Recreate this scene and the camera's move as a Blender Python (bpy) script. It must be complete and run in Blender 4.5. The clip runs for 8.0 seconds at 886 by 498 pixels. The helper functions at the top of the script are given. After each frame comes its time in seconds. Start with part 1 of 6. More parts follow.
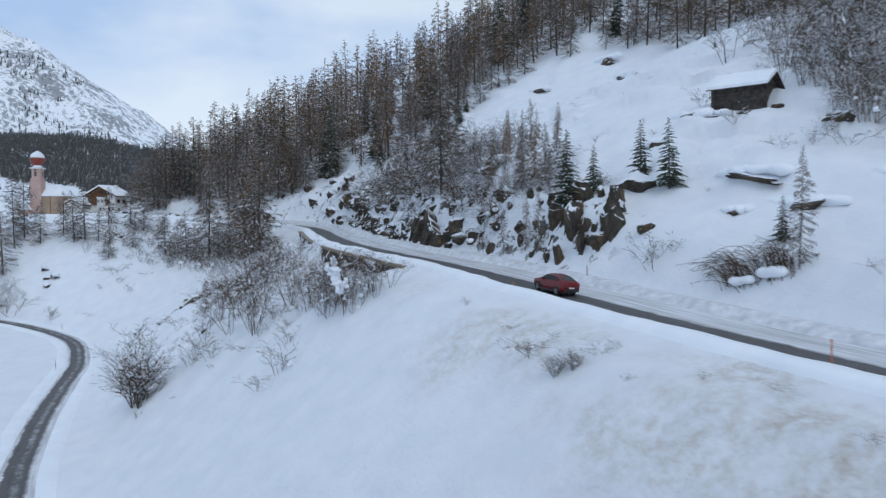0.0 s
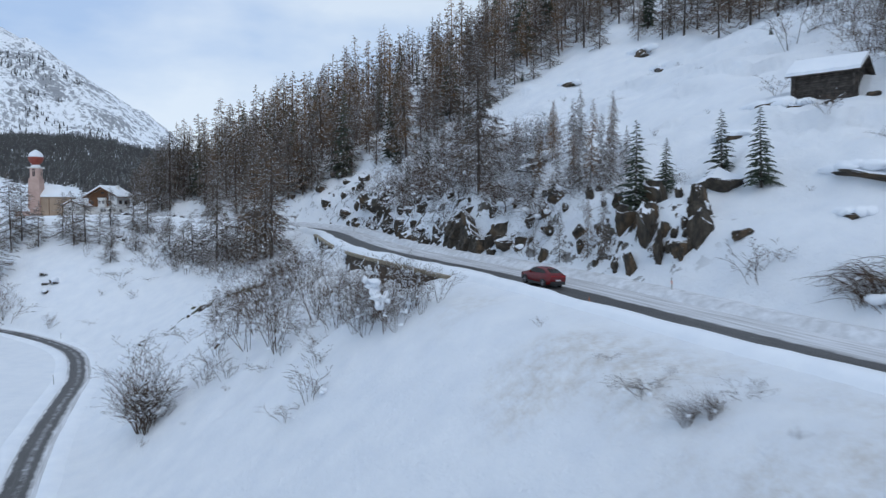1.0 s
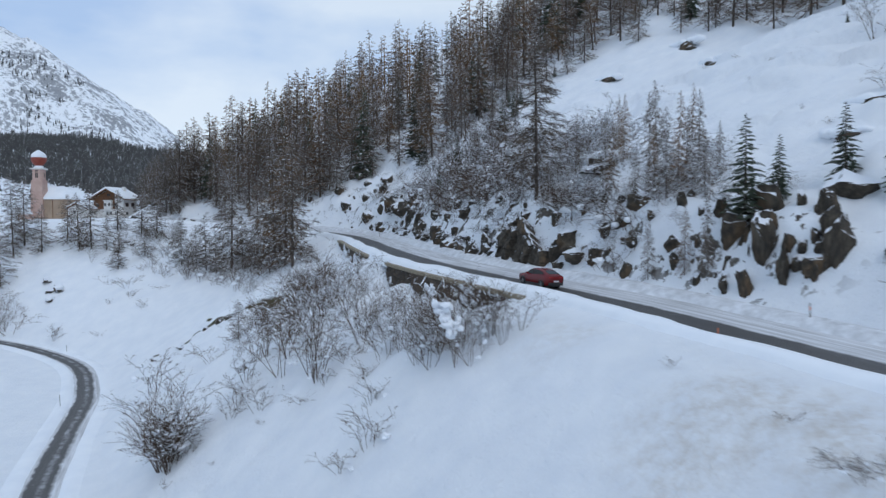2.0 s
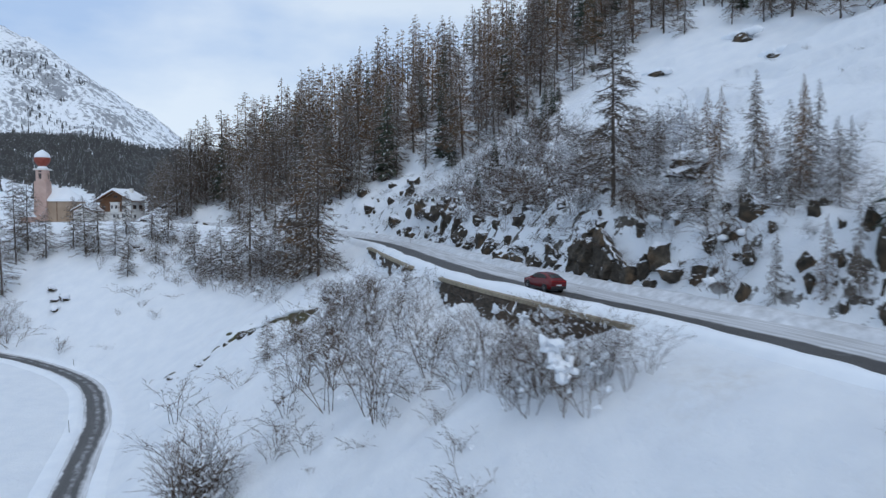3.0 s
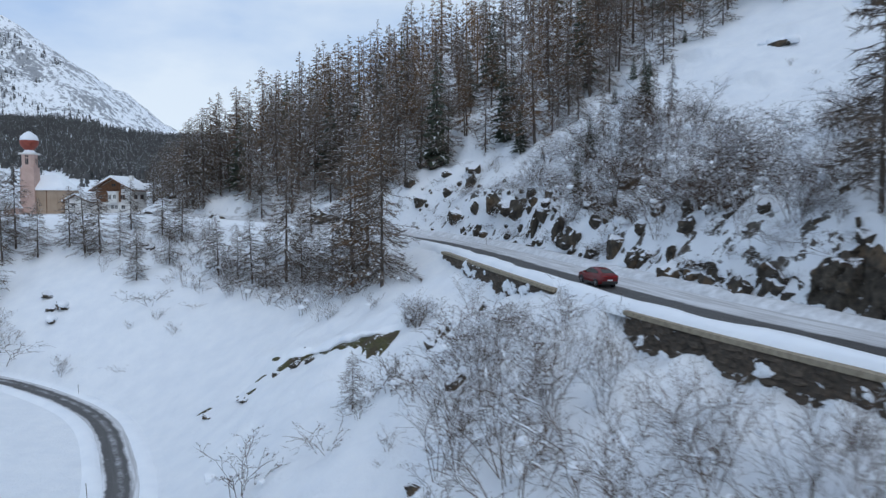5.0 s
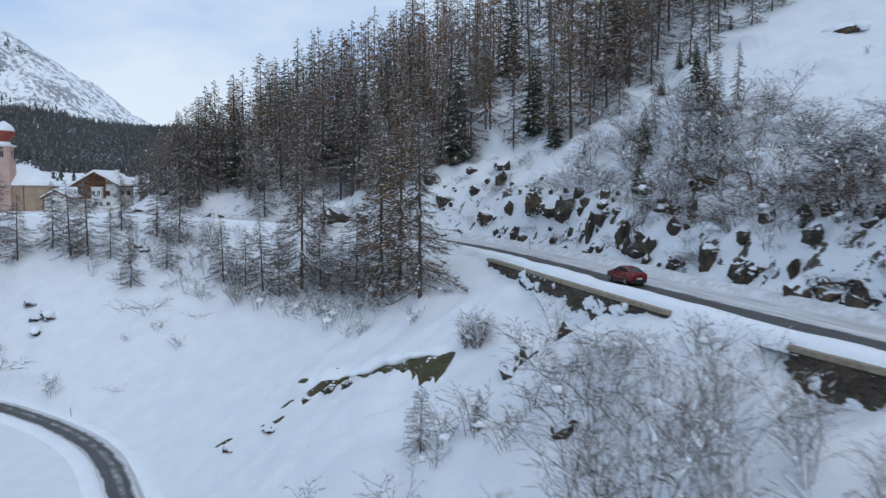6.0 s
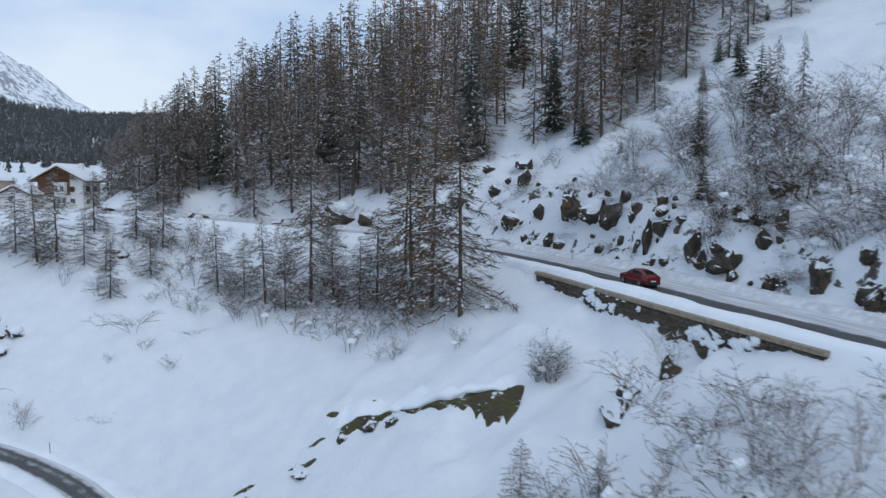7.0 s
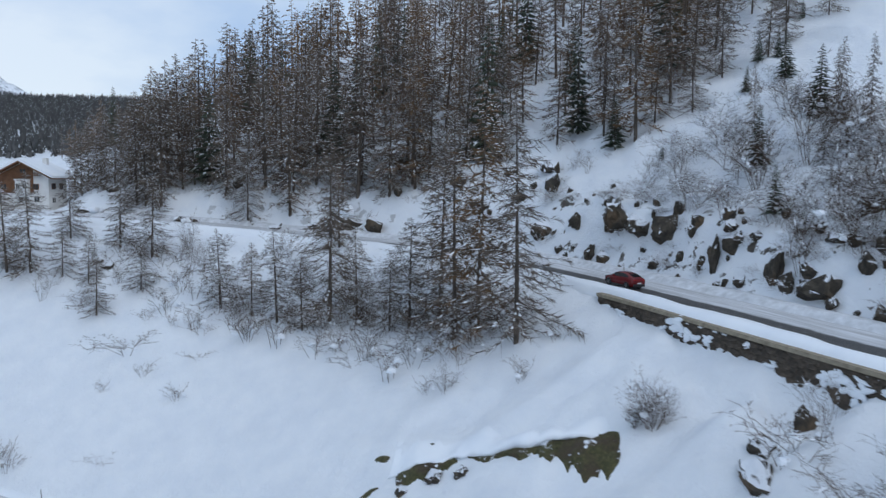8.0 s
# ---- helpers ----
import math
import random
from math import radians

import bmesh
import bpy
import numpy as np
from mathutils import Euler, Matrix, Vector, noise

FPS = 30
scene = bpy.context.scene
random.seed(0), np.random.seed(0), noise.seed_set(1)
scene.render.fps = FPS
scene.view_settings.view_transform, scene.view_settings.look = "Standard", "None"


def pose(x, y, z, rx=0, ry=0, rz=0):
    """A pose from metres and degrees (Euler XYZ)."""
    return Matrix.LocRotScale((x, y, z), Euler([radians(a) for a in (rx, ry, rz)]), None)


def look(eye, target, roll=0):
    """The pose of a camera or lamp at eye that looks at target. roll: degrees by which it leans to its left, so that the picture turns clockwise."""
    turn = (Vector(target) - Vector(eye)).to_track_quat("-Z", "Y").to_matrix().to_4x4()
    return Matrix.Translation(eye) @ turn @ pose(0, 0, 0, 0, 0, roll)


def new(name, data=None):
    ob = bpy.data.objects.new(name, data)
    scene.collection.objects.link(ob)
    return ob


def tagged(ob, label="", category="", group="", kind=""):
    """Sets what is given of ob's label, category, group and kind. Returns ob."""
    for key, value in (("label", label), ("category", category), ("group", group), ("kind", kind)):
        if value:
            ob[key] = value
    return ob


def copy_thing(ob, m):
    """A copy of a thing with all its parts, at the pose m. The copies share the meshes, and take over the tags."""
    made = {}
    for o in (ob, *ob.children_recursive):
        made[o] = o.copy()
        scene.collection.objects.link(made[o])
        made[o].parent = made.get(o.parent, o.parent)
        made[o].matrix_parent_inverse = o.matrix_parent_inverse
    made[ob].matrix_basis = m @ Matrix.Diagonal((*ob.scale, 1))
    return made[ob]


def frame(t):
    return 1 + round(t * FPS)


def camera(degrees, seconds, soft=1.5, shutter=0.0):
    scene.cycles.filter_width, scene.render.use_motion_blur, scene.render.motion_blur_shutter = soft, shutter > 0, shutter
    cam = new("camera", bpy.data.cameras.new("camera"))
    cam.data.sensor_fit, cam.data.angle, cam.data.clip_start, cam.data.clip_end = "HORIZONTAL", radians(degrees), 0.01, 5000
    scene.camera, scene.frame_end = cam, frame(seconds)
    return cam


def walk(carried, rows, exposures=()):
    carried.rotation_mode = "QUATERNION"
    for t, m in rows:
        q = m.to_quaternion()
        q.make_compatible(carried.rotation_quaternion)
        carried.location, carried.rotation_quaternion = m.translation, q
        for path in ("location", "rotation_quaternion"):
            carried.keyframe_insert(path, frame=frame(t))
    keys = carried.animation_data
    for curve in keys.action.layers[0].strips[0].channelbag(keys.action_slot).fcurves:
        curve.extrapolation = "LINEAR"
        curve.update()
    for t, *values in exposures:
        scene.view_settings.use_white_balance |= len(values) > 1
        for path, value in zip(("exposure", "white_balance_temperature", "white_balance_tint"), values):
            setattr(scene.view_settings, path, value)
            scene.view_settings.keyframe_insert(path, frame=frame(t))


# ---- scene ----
# ---------- camera ----------
cam = camera(61.3, 8.0, soft=1.35, shutter=0.5)
METRES, EYE, TILT, LEAN, TURN = 105.0, 30.0, -2.0, 0.0, 0.0
ROWS = [
    (0.0, 0.0, 0.0, 0.0, -0.0, 0.0, 0.0),
    (0.5, -0.0213, 0.0494, 0.0029, 0.04, 0.04, 0.01),
    (1.0, -0.0444, 0.094, 0.0064, 0.04, 0.05, 0.03),
    (1.5, -0.0722, 0.1418, 0.0122, 0.08, 0.04, 0.07),
    (3.0, -0.1599, 0.2843, 0.0323, 0.17, -0.01, 0.1),
    (3.5, -0.1938, 0.3385, 0.0389, 0.06, -0.18, 0.11),
    (4.0, -0.2273, 0.3884, 0.0458, -0.17, -0.5, 0.11),
    (4.5, -0.2654, 0.4432, 0.0526, -0.67, -0.89, 0.08),
    (6.0, -0.387, 0.6053, 0.0716, -3.42, -1.7, -0.02),
    (6.5, -0.4324, 0.663, 0.0806, -5.19, -2.03, -0.08),
    (7.0, -0.4757, 0.7151, 0.0907, -7.18, -2.42, -0.15),
    (7.5, -0.5222, 0.7674, 0.1036, -9.34, -2.91, -0.27),
    (8.0, -0.5635, 0.8125, 0.117, -11.25, -3.4, -0.36),
]
walk(cam, [(t, pose(0, 0, EYE, TILT, LEAN, TURN) @ pose(METRES * x, METRES * y, METRES * z, 90 + pitch, roll, yaw)) for t, x, y, z, yaw, pitch, roll in ROWS])

# ---------- light: a bright overcast winter sky ----------
world = bpy.data.worlds.new("sky")
scene.world = world
world.use_nodes = True
wn, wl = world.node_tree.nodes, world.node_tree.links
wn.clear()
sky = wn.new("ShaderNodeTexSky")
sky.sky_type = "NISHITA"
sky.sun_disc = False
sky.sun_elevation, sky.sun_rotation = radians(28), radians(-25)
sky.altitude, sky.air_density, sky.dust_density = 1800, 1.0, 1.5
skys = wn.new("ShaderNodeMix")
skys.data_type, skys.blend_type = "RGBA", "MULTIPLY"
skys.inputs[0].default_value = 1.0
skys.inputs[7].default_value = (0.12, 0.12, 0.12, 1)
wl.new(sky.outputs[0], skys.inputs[6])
tc = wn.new("ShaderNodeTexCoord")
mp = wn.new("ShaderNodeMapping")
mp.inputs["Scale"].default_value = (1.0, 1.0, 2.2)
wl.new(tc.outputs["Generated"], mp.inputs["Vector"])
cl = wn.new("ShaderNodeTexNoise")
cl.inputs["Scale"].default_value, cl.inputs["Detail"].default_value, cl.inputs["Roughness"].default_value = 2.6, 6, 0.5
wl.new(mp.outputs[0], cl.inputs["Vector"])
cr = wn.new("ShaderNodeValToRGB")
cr.color_ramp.elements[0].position, cr.color_ramp.elements[0].color = 0.38, (0.43, 0.64, 0.99, 1)
cr.color_ramp.elements[1].position, cr.color_ramp.elements[1].color = 0.60, (0.83, 0.97, 1.14, 1)
wl.new(cl.outputs["Fac"], cr.inputs["Fac"])
mx = wn.new("ShaderNodeMix")
mx.data_type = "RGBA"
mx.inputs[0].default_value = 0.88
wl.new(skys.outputs[2], mx.inputs[6])
wl.new(cr.outputs["Color"], mx.inputs[7])
bg = wn.new("ShaderNodeBackground")
bg.inputs["Strength"].default_value = 0.82
wl.new(mx.outputs[2], bg.inputs["Color"])
wo = wn.new("ShaderNodeOutputWorld")
wl.new(bg.outputs[0], wo.inputs["Surface"])

sun_data = bpy.data.lights.new("sun", "SUN")
sun_data.energy, sun_data.angle, sun_data.color = 0.62, radians(30), (1.0, 0.97, 0.93)
sun = new("sun", sun_data)
sun.matrix_world = look((0, 0, 200), (-40, 90, 100))
scene.view_settings.exposure = 0.0


# ---------- materials ----------
def material(name, rough=0.7, metal=0.0):
    m = bpy.data.materials.new(name)
    m.use_nodes = True
    b = m.node_tree.nodes["Principled BSDF"]
    b.inputs["Roughness"].default_value, b.inputs["Metallic"].default_value = rough, metal
    return m, m.node_tree.nodes, m.node_tree.links, b


def noise_node(n, l, scale, detail=4, rough=0.55, coord="Object"):
    c = n.new("ShaderNodeTexCoord")
    t = n.new("ShaderNodeTexNoise")
    t.inputs["Scale"].default_value, t.inputs["Detail"].default_value, t.inputs["Roughness"].default_value = scale, detail, rough
    l.new(c.outputs[coord], t.inputs["Vector"])
    return t.outputs["Fac"]


def ramp(n, l, fac, stops):
    r = n.new("ShaderNodeValToRGB")
    e = r.color_ramp.elements
    e[0].position, e[0].color = stops[0][0], (*stops[0][1], 1)
    e[1].position, e[1].color = stops[-1][0], (*stops[-1][1], 1)
    for p, c in stops[1:-1]:
        k = e.new(p)
        k.color = (*c, 1)
    l.new(fac, r.inputs["Fac"])
    return r.outputs["Color"]


def blend(n, l, fac, a, b):
    m = n.new("ShaderNodeMix")
    m.data_type = "RGBA"
    for socket, value in ((m.inputs[0], fac), (m.inputs[6], a), (m.inputs[7], b)):
        if isinstance(value, (int, float)):
            socket.default_value = value
        elif isinstance(value, tuple):
            socket.default_value = (*value, 1)
        else:
            l.new(value, socket)
    return m.outputs[2]


def bump(n, l, b, height, strength, distance):
    u = n.new("ShaderNodeBump")
    u.inputs["Strength"].default_value, u.inputs["Distance"].default_value = strength, distance
    l.new(height, u.inputs["Height"])
    l.new(u.outputs[0], b.inputs["Normal"])


def plain(name, dark, light, scale, rough=0.8, metal=0.0, relief=0.3, distance=0.02, detail=5, by_object=0.0):
    """Two tones of one colour mixed by noise, with relief; by_object: how much each object differs."""
    m, n, l, b = material(name, rough, metal)
    f = noise_node(n, l, scale, detail)
    col = ramp(n, l, f, [(0.3, dark), (0.7, light)])
    if by_object:
        info = n.new("ShaderNodeObjectInfo")
        hs = n.new("ShaderNodeHueSaturation")
        mr = n.new("ShaderNodeMapRange")
        mr.inputs["To Min"].default_value, mr.inputs["To Max"].default_value = 1 - by_object, 1 + by_object
        l.new(info.outputs["Random"], mr.inputs["Value"])
        l.new(mr.outputs[0], hs.inputs["Value"])
        l.new(col, hs.inputs["Color"])
        col = hs.outputs["Color"]
    l.new(col, b.inputs["Base Color"])
    bump(n, l, b, f, relief, distance)
    return m


def attribute(n, name):
    a = n.new("ShaderNodeAttribute")
    a.attribute_name = name
    return a.outputs["Fac"]


def snow_colour(n, l):
    f = noise_node(n, l, 0.35, 5)
    return ramp(n, l, f, [(0.3, (0.80, 0.835, 0.885)), (0.7, (0.88, 0.905, 0.935))])


def ground_material():
    m, n, l, b = material("snow_ground", 0.75)
    col = snow_colour(n, l)
    grit = noise_node(n, l, 1.0, 12, 0.80)
    mul = n.new("ShaderNodeMath")
    mul.operation, mul.use_clamp = "MULTIPLY", True
    l.new(attribute(n, "dust"), mul.inputs[0])
    l.new(ramp(n, l, grit, [(0.40, (0.05, 0.05, 0.05)), (0.50, (0.35, 0.35, 0.35)), (0.66, (1, 1, 1))]), mul.inputs[1])
    col = blend(n, l, mul.outputs[0], col, (0.50, 0.43, 0.35))
    # bare earth and rock where the snow has slid off
    bare = n.new("ShaderNodeMath")
    bare.operation, bare.use_clamp = "MULTIPLY", True
    l.new(attribute(n, "bare"), bare.inputs[0])
    patch = noise_node(n, l, 0.42, 5, 0.62)
    l.new(ramp(n, l, patch, [(0.585, (0, 0, 0)), (0.61, (1, 1, 1))]), bare.inputs[1])
    earth = ramp(n, l, noise_node(n, l, 2.2, 6), [(0.3, (0.035, 0.03, 0.026)), (0.5, (0.09, 0.075, 0.06)), (0.75, (0.17, 0.15, 0.13))])
    col = blend(n, l, bare.outputs[0], col, earth)
    l.new(col, b.inputs["Base Color"])
    f = noise_node(n, l, 1.3, 10, 0.68)
    crumbs = n.new("ShaderNodeMath")
    crumbs.operation = "MULTIPLY_ADD"
    crumbs.inputs[1].default_value = 0.32
    l.new(noise_node(n, l, 4.5, 6, 0.62), crumbs.inputs[0])
    l.new(f, crumbs.inputs[2])
    bump(n, l, b, crumbs.outputs[0], 0.85, 0.34)
    return m


def snow_material():
    m, n, l, b = material("snow", 0.7)
    l.new(snow_colour(n, l), b.inputs["Base Color"])
    bump(n, l, b, noise_node(n, l, 2.5, 6), 0.5, 0.08)
    return m


def rock_material():
    m, n, l, b = material("rock", 0.85)
    f = noise_node(n, l, 2.0, 10, 0.68)
    rock = ramp(n, l, f, [(0.30, (0.012, 0.010, 0.008)), (0.5, (0.050, 0.040, 0.029)), (0.72, (0.125, 0.105, 0.078))])
    rust = ramp(n, l, noise_node(n, l, 0.5, 3), [(0.55, (0, 0, 0)), (0.75, (1, 1, 1))])
    rock = blend(n, l, rust, rock, (0.15, 0.095, 0.05))
    # snow that has settled on the flatter faces
    g = n.new("ShaderNodeNewGeometry")
    sp = n.new("ShaderNodeSeparateXYZ")
    l.new(g.outputs["Normal"], sp.inputs[0])
    add = n.new("ShaderNodeMath")
    add.operation = "MULTIPLY_ADD"
    add.inputs[1].default_value = 0.42
    l.new(noise_node(n, l, 2.4, 8, 0.65), add.inputs[0])
    l.new(sp.outputs["Z"], add.inputs[2])
    lying = ramp(n, l, add.outputs[0], [(0.80, (0, 0, 0)), (0.88, (1, 1, 1))])
    col = blend(n, l, lying, rock, (0.80, 0.83, 0.88))
    l.new(col, b.inputs["Base Color"])
    bump(n, l, b, f, 0.9, 0.25)
    return m


def road_material(name, clear_from, clear_to, crown=0.0):
    """Wet asphalt where the tyres have cleared it (between two places across the road), grey slush and packed snow beside it."""
    m, n, l, b = material(name, 0.55)
    across = attribute(n, "across")
    wob = noise_node(n, l, 0.5, 6, 0.65)
    add = n.new("ShaderNodeMath")
    add.operation = "MULTIPLY_ADD"
    add.inputs[1].default_value = 1.1
    l.new(wob, add.inputs[0])
    l.new(across, add.inputs[2])
    mr = n.new("ShaderNodeMapRange")
    mr.inputs["From Min"].default_value, mr.inputs["From Max"].default_value = -4.0 + 0.55, 4.0 + 0.55
    l.new(add.outputs[0], mr.inputs["Value"])
    p0, p1 = (clear_from + 4) / 8, (clear_to + 4) / 8
    mask = ramp(n, l, mr.outputs[0], [(p0 - 0.02, (1, 1, 1)), (p0 + 0.015, (0.0, 0.0, 0.0)), (p1 - 0.03, (0.0, 0.0, 0.0)), (p1 + 0.03, (1, 1, 1))])
    fine = noise_node(n, l, 9, 6)
    wet = ramp(n, l, fine, [(0.3, (0.034, 0.033, 0.033)), (0.7, (0.066, 0.063, 0.062))])
    flow = n.new("ShaderNodeCombineXYZ")
    for socket, name_, k in ((0, "across", 2.2), (1, "along", 0.11)):
        sc = n.new("ShaderNodeMath")
        sc.operation = "MULTIPLY"
        sc.inputs[1].default_value = k
        l.new(attribute(n, name_), sc.inputs[0])
        l.new(sc.outputs[0], flow.inputs[socket])
    tracks = n.new("ShaderNodeTexNoise")
    tracks.inputs["Scale"].default_value, tracks.inputs["Detail"].default_value, tracks.inputs["Roughness"].default_value = 1.0, 7, 0.65
    l.new(flow.outputs[0], tracks.inputs["Vector"])
    slush = ramp(n, l, tracks.outputs["Fac"], [(0.28, (0.34, 0.34, 0.345)), (0.46, (0.53, 0.535, 0.55)), (0.62, (0.72, 0.735, 0.77))])
    wet_tone = ramp(n, l, tracks.outputs["Fac"], [(0.35, (0, 0, 0)), (0.75, (0.6, 0.6, 0.6))])
    streak = ramp(n, l, noise_node(n, l, 0.8, 6, 0.7), [(0.60, (0, 0, 0)), (0.68, (0.55, 0.55, 0.55))])
    wet = blend(n, l, streak, wet, (0.26, 0.26, 0.27))
    wet = blend(n, l, wet_tone, wet, (0.12, 0.115, 0.112))
    if crown:
        # broken snow left between the wheel tracks
        q0, q1 = (4 - crown) / 8, (4 + crown) / 8
        middle = ramp(n, l, mr.outputs[0], [(q0 - 0.02, (0, 0, 0)), (q0 + 0.02, (1, 1, 1)), (q1 - 0.02, (1, 1, 1)), (q1 + 0.02, (0, 0, 0))])
        both = n.new("ShaderNodeMath")
        both.operation = "MULTIPLY"
        l.new(middle, both.inputs[0])
        l.new(ramp(n, l, noise_node(n, l, 0.45, 8, 0.75), [(0.42, (0, 0, 0)), (0.66, (0.8, 0.8, 0.8))]), both.inputs[1])
        wet = blend(n, l, both.outputs[0], wet, (0.52, 0.53, 0.55))
    l.new(blend(n, l, mask, wet, slush), b.inputs["Base Color"])
    bump(n, l, b, noise_node(n, l, 3, 8, 0.7), 0.5, 0.06)
    return m


def turf_material():
    """Flattened olive grass and brown earth with scraps of snow left on it."""
    m, n, l, b = material("wet_grass", 0.85)
    fine = noise_node(n, l, 3.5, 10, 0.72)
    grass = ramp(n, l, fine, [(0.3, (0.022, 0.022, 0.009)), (0.5, (0.065, 0.062, 0.022)), (0.72, (0.13, 0.115, 0.05))])
    earth = ramp(n, l, noise_node(n, l, 0.55, 5, 0.6), [(0.46, (0, 0, 0)), (0.62, (0.85, 0.85, 0.85))])
    grass = blend(n, l, earth, grass, (0.060, 0.040, 0.026))
    scraps = ramp(n, l, noise_node(n, l, 1.1, 8, 0.66), [(0.60, (0, 0, 0)), (0.635, (1, 1, 1))])
    l.new(blend(n, l, scraps, grass, (0.80, 0.83, 0.88)), b.inputs["Base Color"])
    bump(n, l, b, fine, 0.9, 0.12)
    return m


GROUND = ground_material()
SNOW = snow_material()
ROCK = rock_material()
ROAD = road_material("wet_road", -3.6, 0.1)
LANE = road_material("wet_lane", -1.45, 1.05, 0.3)
SLUSH = plain("slush_bank", (0.50, 0.51, 0.53), (0.78, 0.80, 0.84), 1.2, 0.8, 0, 0.8, 0.15, 8)
LARCH_BARK = plain("larch_bark", (0.045, 0.036, 0.030), (0.13, 0.105, 0.085), 3, 0.95, by_object=0.2)
LARCH_TWIG = plain("larch_twig", (0.088, 0.065, 0.051), (0.215, 0.160, 0.122), 0.8, 0.95, by_object=0.25)
LARCH_GOLD = plain("larch_gold_needles", (0.115, 0.068, 0.036), (0.235, 0.145, 0.078), 0.8, 0.95, by_object=0.2)
LARCH_NEAR = plain("larch_twig_grey", (0.075, 0.059, 0.048), (0.20, 0.158, 0.125), 0.8, 0.95, by_object=0.2)
SPRUCE = plain("spruce_needles", (0.032, 0.044, 0.030), (0.090, 0.108, 0.074), 1.2, 0.9, by_object=0.25)
FAR_WOOD = plain("far_wood", (0.050, 0.054, 0.054), (0.135, 0.130, 0.125), 0.25, 0.95, detail=6)
SHRUB = plain("shrub_twig", (0.048, 0.032, 0.022), (0.140, 0.094, 0.064), 1.5, 0.95, by_object=0.25)
STONE = plain("wall_stone", (0.028, 0.022, 0.017), (0.135, 0.105, 0.078), 1.6, 0.9, relief=0.8, distance=0.06, by_object=0.3)
COPING = plain("coping_stone", (0.19, 0.155, 0.11), (0.35, 0.30, 0.22), 2.5, 0.9)
OLD_WOOD = plain("weathered_wood", (0.028, 0.022, 0.018), (0.10, 0.085, 0.072), 2.5, 0.9, by_object=0.3)
BROWN_WOOD = plain("brown_wood", (0.11, 0.050, 0.022), (0.22, 0.105, 0.05), 1.2, 0.75)
PLASTER = plain("white_plaster", (0.66, 0.65, 0.63), (0.80, 0.79, 0.77), 0.5, 0.9)
PINK = plain("pink_plaster", (0.46, 0.31, 0.26), (0.60, 0.43, 0.37), 0.4, 0.9)
OCHRE = plain("ochre_plaster", (0.36, 0.265, 0.19), (0.46, 0.345, 0.255), 0.4, 0.9)
DOME = plain("red_dome_shingle", (0.20, 0.035, 0.022), (0.34, 0.075, 0.045), 1.5, 0.6)
DARK = plain("dark_opening", (0.012, 0.013, 0.015), (0.03, 0.032, 0.036), 2, 0.35)
MOSS = turf_material()
ORANGE = plain("orange_paint", (0.50, 0.13, 0.05), (0.66, 0.20, 0.08), 6, 0.6)
GREY_POLE = plain("grey_pole", (0.16, 0.14, 0.13), (0.30, 0.28, 0.26), 6, 0.8)
PAINT = plain("red_car_paint", (0.115, 0.005, 0.007), (0.155, 0.008, 0.010), 1.5, 0.22, relief=0.0)
GLASS = plain("car_glass", (0.008, 0.009, 0.011), (0.014, 0.015, 0.017), 1, 0.06, relief=0.0)
GLASS.node_tree.nodes["Principled BSDF"].inputs["Specular IOR Level"].default_value = 0.22
RUBBER = plain("rubber", (0.012, 0.012, 0.012), (0.03, 0.03, 0.03), 8, 0.9)
TRIM = plain("black_trim", (0.012, 0.012, 0.013), (0.028, 0.028, 0.03), 5, 0.5)
ALLOY = plain("alloy", (0.20, 0.20, 0.21), (0.34, 0.34, 0.35), 5, 0.35, 0.8)
LAMP_RED = plain("tail_lamp_glass", (0.25, 0.006, 0.008), (0.36, 0.012, 0.012), 3, 0.12, relief=0.0)
PLATE = plain("plate_white", (0.62, 0.63, 0.64), (0.72, 0.73, 0.74), 4, 0.5)


